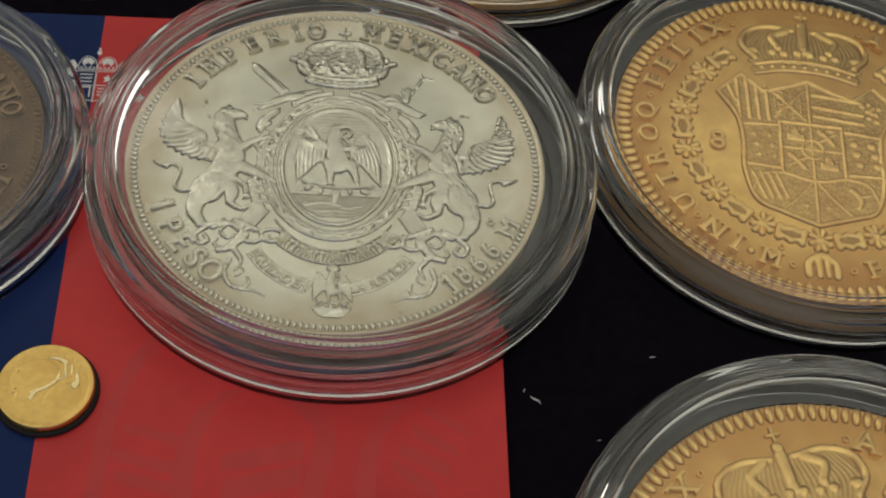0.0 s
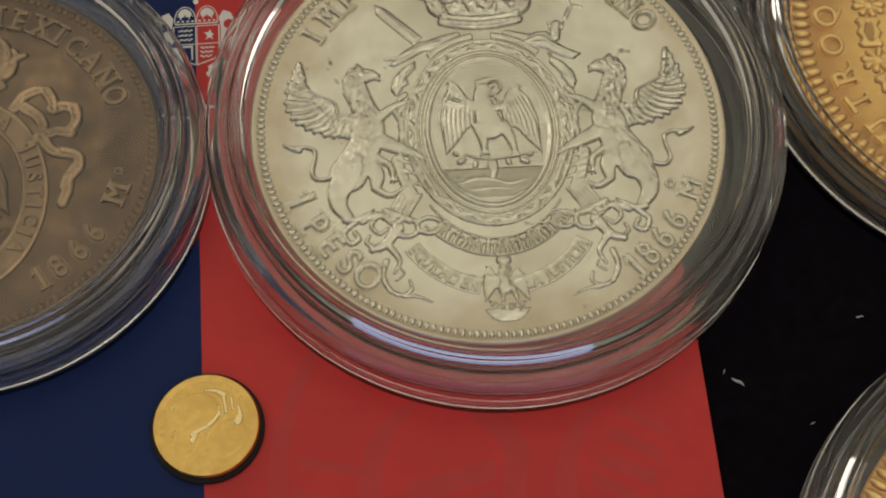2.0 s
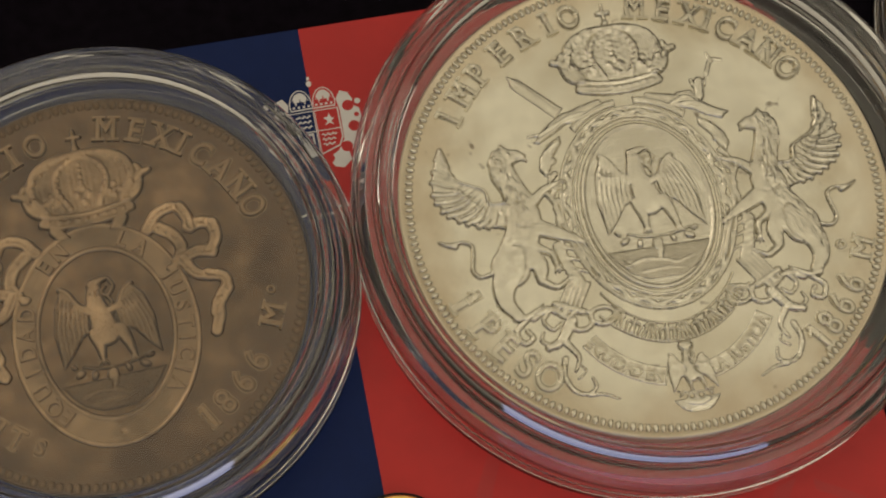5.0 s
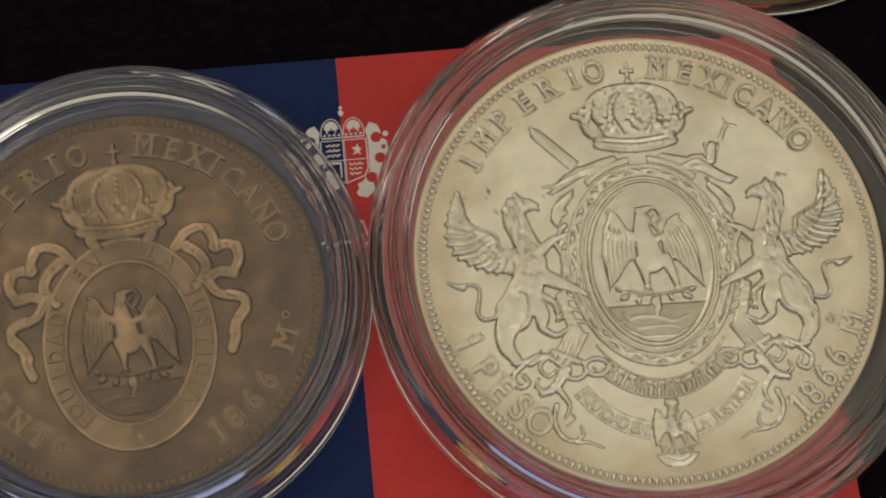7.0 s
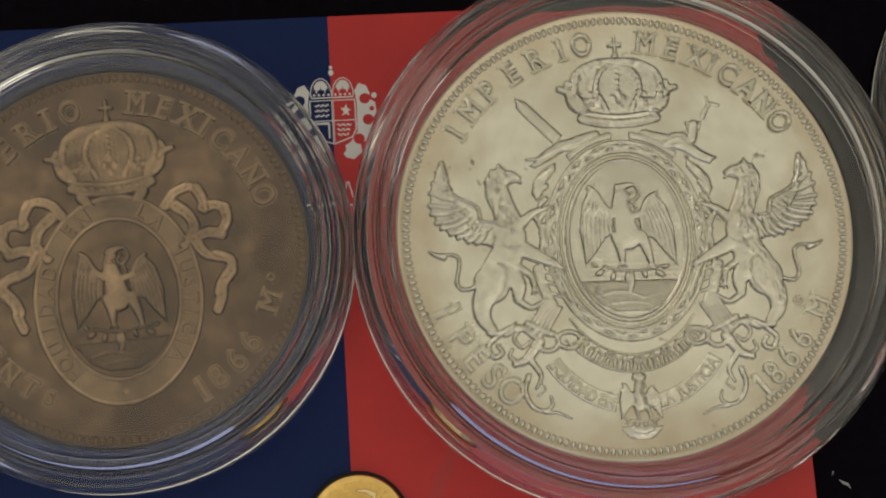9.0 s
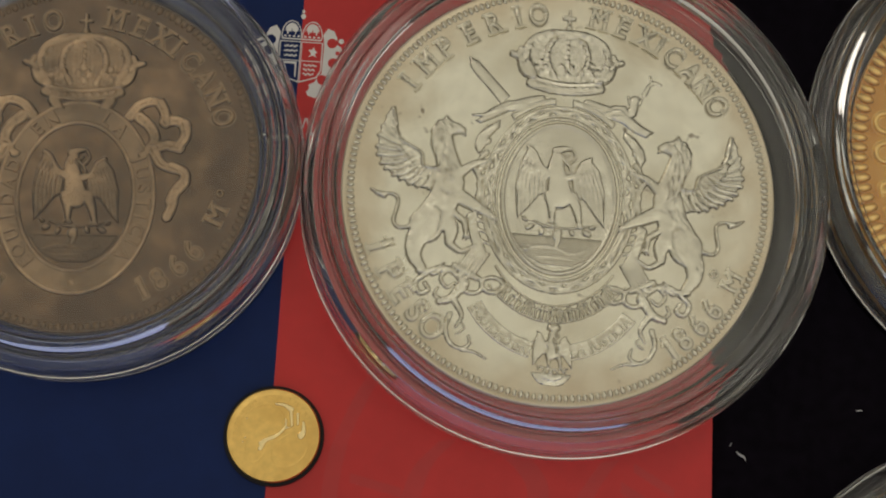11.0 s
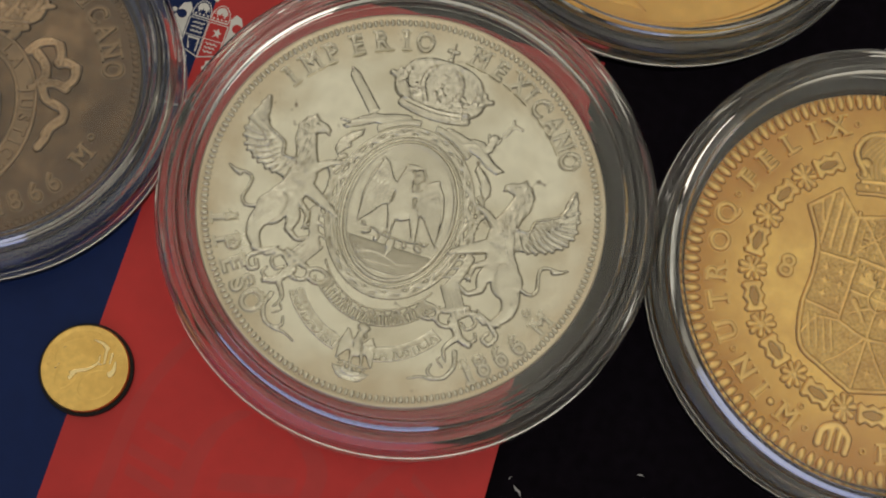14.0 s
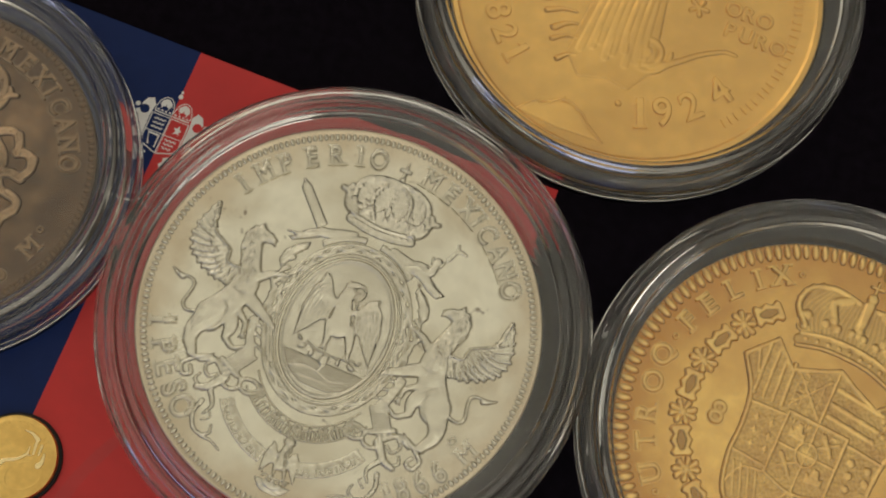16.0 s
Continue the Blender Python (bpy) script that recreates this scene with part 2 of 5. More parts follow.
def rounded(profile, r=0.18, steps=3):
    """Rounds the corners of a closed profile of (radius, height); points on the axis stay."""
    out, n = [], len(profile)
    for i, p in enumerate(profile):
        if p[0] < 1e-6:
            out.append(p)
            continue
        p, a, b = np.array(p), np.array(profile[i - 1]), np.array(profile[(i + 1) % n])
        la, lb = np.linalg.norm(a - p), np.linalg.norm(b - p)
        c = min(r, 0.45 * la, 0.45 * lb)
        s, e = p + (a - p) / la * c, p + (b - p) / lb * c
        for k in range(steps + 1):
            t = k / steps
            out.append(tuple((1 - t) ** 2 * s + 2 * t * (1 - t) * p + t * t * e))
    return out


def auto_smooth(ob, angle=35):
    """Smooth faces, with edges sharper than the angle kept sharp."""
    me = ob.data
    bm = bmesh.new()
    bm.from_mesh(me)
    for f in bm.faces:
        f.smooth = True
    for e in bm.edges:
        if len(e.link_faces) == 2 and e.calc_face_angle(0) > radians(angle):
            e.smooth = False
    bm.to_mesh(me)
    bm.free()
    return ob


def place(ob, x, y, z, turn=0.0):
    ob.matrix_world = Matrix.LocRotScale((x * MM, y * MM, z * MM), Euler((0, 0, radians(turn))), None)
    return ob


# ---- relief: raised ornament shaped from strokes and ovals ----
def bent(points, per=8):
    """A smooth line through the points."""
    p = [np.array(q, float) for q in points]
    if len(p) == 2:
        return p
    p = [2 * p[0] - p[1]] + p + [2 * p[-1] - p[-2]]
    out = []
    for i in range(1, len(p) - 2):
        for k in range(per):
            t = k / per
            out.append(0.5 * (2 * p[i] + (p[i + 1] - p[i - 1]) * t + (2 * p[i - 1] - 5 * p[i] + 4 * p[i + 1] - p[i + 2]) * t * t + (3 * p[i] - p[i - 1] - 3 * p[i + 1] + p[i + 2]) * t ** 3))
    return out + [p[-2]]


class Relief:
    def __init__(self, x0, x1, y0, y1, step=0.09):
        self.xs, self.ys = np.arange(x0, x1 + step, step), np.arange(y0, y1 + step, step)
        self.X, self.Y = np.meshgrid(self.xs, self.ys)
        self.Z = np.full(self.X.shape, -1.0)

    def raise_by(self, d, h, w, top="max"):
        s, e = np.clip(-d / w, 0, 1), np.clip(-d / min(w, 0.2), 0, 1)
        z = 0.85 * h * (0.5 * np.sqrt(1 - (1 - s) ** 2) + 0.5 * e * (2 - e))
        if top == "max":
            self.Z = np.where(d < 0, np.maximum(self.Z, z), self.Z)
        else:
            self.Z = np.where((d < 0) & (self.Z > -0.5), self.Z + z, self.Z)

    def stroke(self, points, r0, r1=None, h=0.3, w=None, top="max"):
        r1 = r0 if r1 is None else r1
        line = bent(points)
        n = len(line) - 1
        d = np.full(self.X.shape, 9.0)
        for i in range(n):
            (ax, ay), (bx, by) = line[i], line[i + 1]
            dx, dy = bx - ax, by - ay
            t = np.clip(((self.X - ax) * dx + (self.Y - ay) * dy) / (dx * dx + dy * dy + 1e-9), 0, 1)
            r = r0 + (r1 - r0) * (i + t) / n
            d = np.minimum(d, np.hypot(self.X - ax - t * dx, self.Y - ay - t * dy) - r)
        self.raise_by(d, h, w or max(r0, r1), top)
        return self

    def oval(self, cx, cy, rx, ry, h=0.3, w=None, turn=0.0, top="max"):
        c, s = math.cos(radians(turn)), math.sin(radians(turn))
        u, v = (self.X - cx) * c + (self.Y - cy) * s, (self.Y - cy) * c - (self.X - cx) * s
        d = (np.hypot(u / rx, v / ry) - 1) * min(rx, ry)
        self.raise_by(d, h, w or min(rx, ry), top)
        return self

    def band(self, cx, cy, rx, ry, half, h=0.2, w=None, start=0, end=360, top="max"):
        """A ring of half-width half along an ellipse, between two angles."""
        k = np.hypot((self.X - cx) / rx, (self.Y - cy) / ry)
        g = np.hypot((self.X - cx) / rx ** 2, (self.Y - cy) / ry ** 2) / np.maximum(k, 1e-6)
        d = np.abs((k - 1) / np.maximum(g, 1e-6)) - half
        if end - start < 360:
            a = (np.degrees(np.arctan2((self.Y - cy) / ry, (self.X - cx) / rx)) - start) % 360
            d = np.where(a <= end - start, d, 9.0)
        self.raise_by(d, h, w or half, top)
        return self

    def polygon(self, points, h=0.2, w=0.15, top="max"):
        d = np.full(self.X.shape, 9.0)
        inside = np.zeros(self.X.shape, bool)
        n = len(points)
        for i in range(n):
            (ax, ay), (bx, by) = points[i], points[(i + 1) % n]
            dx, dy = bx - ax, by - ay
            t = np.clip(((self.X - ax) * dx + (self.Y - ay) * dy) / (dx * dx + dy * dy + 1e-9), 0, 1)
            d = np.minimum(d, np.hypot(self.X - ax - t * dx, self.Y - ay - t * dy))
            if ay != by:
                inside ^= ((self.Y < ay) != (self.Y < by)) & (self.X < ax + (self.Y - ay) / dy * dx)
        self.raise_by(np.where(inside, -d, d), h, w, top)
        return self

    def ripple(self, amount, size, seed=0):
        """Small uneven tooling marks over the raised parts."""
        a = np.sin(self.X * 6.3 / size + 1.3 * np.sin(self.Y * 4.1 / size + seed)) * np.sin(self.Y * 5.7 / size + 1.7 * np.sin(self.X * 3.3 / size + 2 * seed))
        self.Z = np.where(self.Z > 0.05, self.Z + amount * a, self.Z)
        return self

    def hatch(self, points, width, count, size, h=0.09, seed=0, thick=0.09):
        """Short tooled strokes, as of fur or feathers, scattered along a line."""
        rng = np.random.RandomState(seed)
        line = bent(points, 6)
        for k in range(count):
            i = min(len(line) - 2, int((k + rng.rand()) / count * (len(line) - 1)))
            d = line[i + 1] - line[i]
            d = d / (np.hypot(*d) + 1e-9)
            n = np.array((-d[1], d[0]))
            p = line[i] + n * width * rng.uniform(-0.85, 0.85)
            q = p + d * size * rng.uniform(0.6, 1.2) + n * size * rng.uniform(-0.4, 0.4)
            self.stroke([p, q], thick, thick * 0.4, h if k % 3 else -h, top="add")
        return self

    def lines(self, keep, pitch, amount, turn=0.0):
        """Fine engraved lines over the part of the relief where keep is true."""
        u = self.Y * math.cos(radians(turn)) - self.X * math.sin(radians(turn))
        self.Z = np.where(keep & (self.Z > 0.02), self.Z + amount * np.sin(u * 2 * math.pi / pitch), self.Z)
        return self

    def build(self, name, mat, parent, z, flip=False, label=""):
        up = self.Z > 0
        quad = up[:-1, :-1] | up[1:, :-1] | up[:-1, 1:] | up[1:, 1:]
        used = np.zeros(up.shape, bool)
        for a in (slice(None, -1), slice(1, None)):
            for b in (slice(None, -1), slice(1, None)):
                used[a, b] |= quad
        index = np.full(up.shape, -1)
        index[used] = np.arange(used.sum())
        sx = -1 if flip else 1
        verts = np.c_[sx * self.X[used], self.Y[used], z + np.where(up, self.Z, -0.04)[used]]
        j, i = np.nonzero(quad)
        f = np.c_[index[j, i], index[j, i + 1], index[j + 1, i + 1], index[j + 1, i]]
        if flip:
            f = f[:, ::-1]
        return raw_part(name, verts, f.tolist(), mat, parent, label)


# ---- raised letters in the built-in font ----
GLYPHS = {}


def glyph_mesh(ch, size, depth, mat, weight=0.026, wide=1.0, serif=False):
    key = (ch, size, depth, mat.name, wide, serif)
    if key in GLYPHS:
        return GLYPHS[key]
    bev = min(0.085 * size, depth * 0.52)
    off = -0.3 * bev if ch in "MNW" else (0.055 if ch == "1" else weight) * size - bev * 0.75

    def drawn(offset, extrude, bevel):
        cu = bpy.data.curves.new("letter", "FONT")
        cu.body, cu.size, cu.extrude, cu.resolution_u = "I" if ch == "1" else ch, size * 1.34, extrude, 6
        cu.offset, cu.bevel_depth, cu.bevel_resolution = offset, bevel, 2
        ob = bpy.data.objects.new("letter", cu)
        scene.collection.objects.link(ob)
        made = bpy.data.meshes.new_from_object(ob.evaluated_get(bpy.context.evaluated_depsgraph_get()))
        bpy.data.objects.remove(ob)
        bpy.data.curves.remove(cu)
        return made

    high = max(0.005, depth * 0.55 - bev)
    me = drawn(off, high, bev)
    me.name = "letter"
    bm = bmesh.new()
    bm.from_mesh(me)
    xs, ys = [v.co.x for v in bm.verts], [v.co.y for v in bm.verts]
    mx, my, low = (min(xs) + max(xs)) / 2, (min(ys) + max(ys)) / 2, min(v.co.z for v in bm.verts)
    for v in bm.verts:
        v.co = ((v.co.x - mx) * wide, v.co.y - my, v.co.z - low - 0.07)
    # a thin flat outline that draws a dark shade line round the letter's foot
    if size > 1.0 and ch not in "MNW":
        halo = drawn(off + bev + 0.065 * min(size, 2.0), 0.004, 0.0)
        n = len(bm.verts)
        bm.from_mesh(halo)
        bm.verts.ensure_lookup_table()
        for v in bm.verts[n:]:
            v.co = ((v.co.x - mx) * wide, v.co.y - my, v.co.z - 0.026)
        bpy.data.meshes.remove(halo)
    w, hh = (max(xs) - min(xs)) * wide / 2, (max(ys) - min(ys)) / 2
    if ch == "1":
        flag = bmesh.ops.create_cube(bm, size=1)["verts"]
        for v in flag:
            v.co = (-0.13 * size * (1 - 2 * v.co.x), hh - 0.08 * size + (v.co.x - 0.5) * 0.2 * size + v.co.y * 0.12 * size, -0.07 + (v.co.z + 0.5) * depth)
    if serif or ch == "1":
        feet = {"I": (0,), "1": (0,), "P": (-0.62,), "R": (-0.62, 0.7), "E": (-0.62,), "F": (-0.62,), "L": (-0.62,), "M": (-0.75, 0.75), "N": (-0.7, 0.7), "X": (-0.7, 0.7), "A": (-0.8, 0.8), "T": (0,), "U": ()}
        tops = {"I": (0,), "P": (-0.62,), "R": (-0.62,), "E": (-0.62,), "F": (-0.62,), "L": (-0.62,), "M": (-0.75, 0.75), "N": (-0.7, 0.7), "X": (-0.7, 0.7), "U": (-0.7, 0.7)}
        bar = 0.24 * size
        for table, y in ((feet, -hh), (tops, hh)):
            for fx in table.get(ch, ()):
                g = bmesh.ops.create_cube(bm, size=1)["verts"]
                for v in g:
                    v.co = (fx * w + v.co.x * 2 * bar, y + (v.co.y - 0.5 * math.copysign(1, y)) * 0.11 * size, -0.07 + (v.co.z + 0.5) * depth)
    bmesh.ops.recalc_face_normals(bm, faces=bm.faces)
    bmesh.ops.scale(bm, vec=(MM, MM, MM), verts=bm.verts)
    bm.to_mesh(me)
    bm.free()
    me.materials.clear()
    me.materials.append(mat)
    GLYPHS[key] = me
    return me


def letter(ch, x, y, z, turn, size, mat, parent, depth=0.3, wide=1.0, serif=False, name="letter"):
    ob = new(name, glyph_mesh(ch, size, depth, mat, wide=wide, serif=serif))
    ob.parent = parent
    ob.matrix_local = Matrix.LocRotScale((x * MM, y * MM, z * MM), Euler((0, 0, radians(turn))), None)
    return ob


def ring_letters(pairs, radius, z, size, mat, parent, inward=False, **kw):
    """Letters at angles on a circle; inward: their tops point to the middle."""
    for ch, a in pairs:
        letter(ch, radius * math.cos(radians(a)), radius * math.sin(radians(a)), z, a + 90 if inward else a - 90, size, mat, parent, **kw)


def ring_pieces(first, count, radius, z, start=0.0, arc=360.0, extra=0.0):
    """Copies of a piece round a circle, turned to face the middle; the first takes the first place."""
    for k in range(count):
        a = start + arc * k / count
        x, y = radius * math.cos(radians(a)), radius * math.sin(radians(a))
        if k == 0:
            first.matrix_local = Matrix.LocRotScale((x * MM, y * MM, z * MM), Euler((0, 0, radians(a + extra))), None)
        else:
            share(first, x, y, z, a + extra, 1.0 + 0.06 * math.sin(k * 2.4))


def dome_bm(rx, ry, h, n=10):
    """A small raised bead: an oval dome."""
    bm = bmesh.new()
    prev = None
    for k, (s, t) in enumerate(((1.0, -0.1), (0.88, 0.5), (0.55, 0.85))):
        ringv = [bm.verts.new((rx * s * math.cos(2 * math.pi * i / n), ry * s * math.sin(2 * math.pi * i / n), h * t)) for i in range(n)]
        if prev:
            for i in range(n):
                bm.faces.new((prev[i], prev[(i + 1) % n], ringv[(i + 1) % n], ringv[i]))
        prev = ringv
    top = bm.verts.new((0, 0, h))
    for i in range(n):
        bm.faces.new((prev[i], prev[(i + 1) % n], top))
    return bm


def coin_blank(name, r, thick, rim_in, rim_h, mat, reeds=0):
    """The plain coin: field, raised rim and edge, standing on z = 0; thick is the height of the field."""
    prof = [(0, 0), (r - 0.15, 0), (r, 0.15), (r, thick + rim_h - 0.12), (r - 0.12, thick + rim_h), (rim_in + 0.12, thick + rim_h), (rim_in - 0.05, thick + rim_h * 0.4), (rim_in - 0.18, thick), (rim_in * 0.6, thick - 0.01), (rim_in * 0.3, thick - 0.01), (0, thick)]
    seg = reeds * 2 if reeds else 220
    bm = lathe(prof, seg, closed=False)
    if reeds:
        for v in bm.verts:
            rad = math.hypot(v.co.x, v.co.y)
            k = round(math.atan2(v.co.y, v.co.x) / (2 * math.pi) * seg) % 2
            if abs(rad - r) < 0.01 and k:
                v.co.x *= (r - 0.06) / r
                v.co.y *= (r - 0.06) / r
    ob = part(name, bm, mat, None)
    return auto_smooth(ob, 40)


# ---- the setting: a black display board ----
tagged(part("ground", box_bm(-400, 400, -400, 400, -4, 0, 0.4), MAT_BLACK, None), "matt black display board under the coins", "board", kind="structure")


# ---- clear capsules ----
def capsule(x, y, z, R, r_in, lift, height, label):
    """A two-piece round coin capsule with thin walls: a base with a ring round the coin, and a lid with a skirt and a raised ridge.
    r_in: radius of the hollow; lift: floor thickness; height: overall height."""
    top = place(new("coin_capsule"), x, y, z)
    w = r_in + 0.85
    base = rounded([(0, 0.02), (R - 0.35, 0.02), (R - 0.08, 0.3), (R - 0.08, 1.35), (R - 0.25, 1.45), (R - 0.85, 1.45), (R - 0.95, 0.35), (w, 0.35), (w - 0.06, lift + 1.0), (w - 0.2, lift + 1.15), (r_in + 0.2, lift + 1.15), (r_in - 0.02, lift), (0, lift)], 0.14)
    bo = auto_smooth(part("base", lathe(base, 180, closed=False), MAT_ACRYLIC, top, "clear acrylic base"), 30)
    lid = rounded([(0, height - 1.3), (r_in + 0.75, height - 1.3), (r_in + 0.85, height - 2.0), (R - 1.2, height - 2.0), (R - 0.8, height - 2.6), (R - 0.75, 1.55), (R - 0.05, 1.5), (R, 1.7), (R, 2.1), (R - 0.14, 2.25), (R - 0.14, 2.6), (R - 0.02, 2.75), (R - 0.02, 3.1), (R - 0.16, 3.3), (R - 0.08, height - 1.2), (R - 0.5, height - 0.72), (R - 1.0, height - 0.66), (R - 1.3, height - 0.72), (r_in + 1.95, height - 0.64), (r_in + 1.85, height - 0.52), (r_in + 1.7, height - 0.6), (r_in + 1.4, height - 0.1), (r_in + 1.15, height), (r_in + 1.0, height - 0.16), (r_in + 0.8, height - 0.2), (r_in + 0.6, height - 0.05), (r_in + 0.4, height - 0.62), (0, height - 0.62)], 0.14)
    lo = auto_smooth(part("lid", lathe(lid, 180, closed=False), MAT_ACRYLIC, top, "clear acrylic lid with a stepped rim"), 30)
    for o in (bo, lo):
        o.visible_shadow = False
        o.data.materials.append(MAT_ACRYLIC_RIM)
        for f in o.data.polygons:
            if math.hypot(f.center.x, f.center.y) > (w - 0.6) * MM:
                f.material_index = 1
    return tagged(top, label, "coin capsule", "coin capsules")


CARD_Z = 0.7
capsule(0.25, -2.5, CARD_Z, 22.8, 19.15, 1.45, 6.3, "clear round acrylic capsule holding the bright silver coin")
capsule(-41.2, -2.1, CARD_Z, 19.0, 15.55, 1.75, 6.2, "smaller clear acrylic capsule holding the brown toned coin")
capsule(44.8, 4.2, 0.0, 22.7, 19.35, 0.95, 5.6, "clear round acrylic capsule holding an old gold coin")
capsule(14.4, 41.3, 0.0, 22.7, 19.35, 0.95, 5.6, "clear round acrylic capsule holding a bright gold coin")
capsule(39.6, -43.9, 0.0, 22.7, 19.35, 0.95, 5.6, "clear round acrylic capsule on the bare black board")


# ---- shared ornaments ----
def crown_relief(rl, cx, y0, s, h=0.4):
    P = lambda *pts: [(cx + s * a, y0 + s * b) for a, b in pts]
    rl.polygon(P((-3.2, -0.2), (-3.5, 1.0), (-4.0, 3.2), (-3.2, 4.6), (-1.5, 5.4), (0, 5.6), (1.5, 5.4), (3.2, 4.6), (4.0, 3.2), (3.5, 1.0), (3.2, -0.2), (0, -0.6)), h * 0.55, 0.5)
    for m in (-1, 1):
        rl.stroke(P((m * 3.0, 1.0), (m * 3.7, 2.6), (m * 3.3, 4.3), (m * 1.6, 5.2), (0, 5.3)), 0.46 * s, 0.34 * s, h * 1.15)
        rl.stroke(P((m * 1.1, 1.0), (m * 1.9, 2.6), (m * 1.5, 4.2), (0, 5.2)), 0.34 * s, 0.26 * s, h * 1.05)
        rl.stroke(P((m * 3.0, 0.9), (m * 3.9, 1.5), (m * 4.3, 2.6), (m * 5.0, 2.9)), 0.5 * s, 0.3 * s, h)
        rl.stroke(P((m * 4.2, 3.4), (m * 4.5, 2.8)), 0.3 * s, 0.3 * s, h * 0.9)
        rl.oval(*P((m * 2.1, 1.7))[0], 0.55 * s, 0.6 * s, h * 0.95)
        for k in range(6):
            t = k / 5
            rl.oval(*P((m * (3.65 - 2.2 * t * t), 2.2 + 2.9 * t ** 0.8))[0], 0.17 * s, 0.17 * s, h * 0.35, top="add")
    for k in range(-9, 10):
        if k % 3:
            u = k / 9
            rl.stroke(P((u * 2.9, 0.9), (u * 3.6, 2.6), (u * 3.2, 4.1), (u * 1.3, 5.2)), 0.12 * s, 0.07 * s, h * 0.1, top="add")
    for m in (-1, 1):
        for k in range(8):
            t = k / 7
            rl.oval(*P((m * (1.25 + 0.75 * math.sin(2.6 * t)) * (1 - 0.55 * t * t), 1.6 + 3.3 * t))[0], 0.15 * s, 0.15 * s, h * 0.42, top="add")
        for dx, dy in ((0, 0.55), (-0.42, 0.0), (0.42, 0.0), (0, -0.4)):
            rl.oval(*P((m * 2.35 + dx, 1.75 + dy))[0], 0.24 * s, 0.26 * s, h * 0.4, top="add")
        rl.stroke(P((m * 3.9, 2.0), (m * 4.5, 2.4)), 0.1 * s, 0.08 * s, -h * 0.3, top="add")
    for dx, dy in ((0, 0.75), (-0.42, 0.15), (0.42, 0.15), (0, -0.45)):
        rl.oval(*P((dx, 1.75 + dy))[0], 0.3 * s, 0.36 * s, h * 0.45, top="add")
    for k in range(5):
        rl.oval(*P((0, 3.0 + 0.48 * k))[0], 0.2 * s, 0.19 * s, h * 0.42, top="add")
    rl.stroke(P((-3.2, 0.25), (-1.6, -0.12), (0, -0.22), (1.6, -0.12), (3.2, 0.25)), 0.42 * s, 0.42 * s, h * 0.72, 0.3)
    rl.stroke(P((-3.3, 0.75), (0, 0.35), (3.3, 0.75)), 0.14 * s, 0.14 * s, h * 0.35, top="add")
    rl.stroke(P((-3.1, -0.2), (0, -0.62), (3.1, -0.2)), 0.13 * s, 0.13 * s, h * 0.35, top="add")
    for k in range(-4, 5):
        rl.oval(*P((k * 0.68, 0.15 - 0.05 * (4 - abs(k))))[0], 0.16 * s, 0.2 * s, h * 0.3, top="add")
    rl.oval(*P((0, 5.75))[0], 0.33 * s, 0.36 * s, h * 0.9)
    rl.stroke(P((0, 5.9), (0, 7.3)), 0.2 * s, 0.16 * s, h * 0.8)
    rl.stroke(P((-0.45, 6.7), (0.45, 6.7)), 0.17 * s, 0.17 * s, h * 0.8)
    return rl


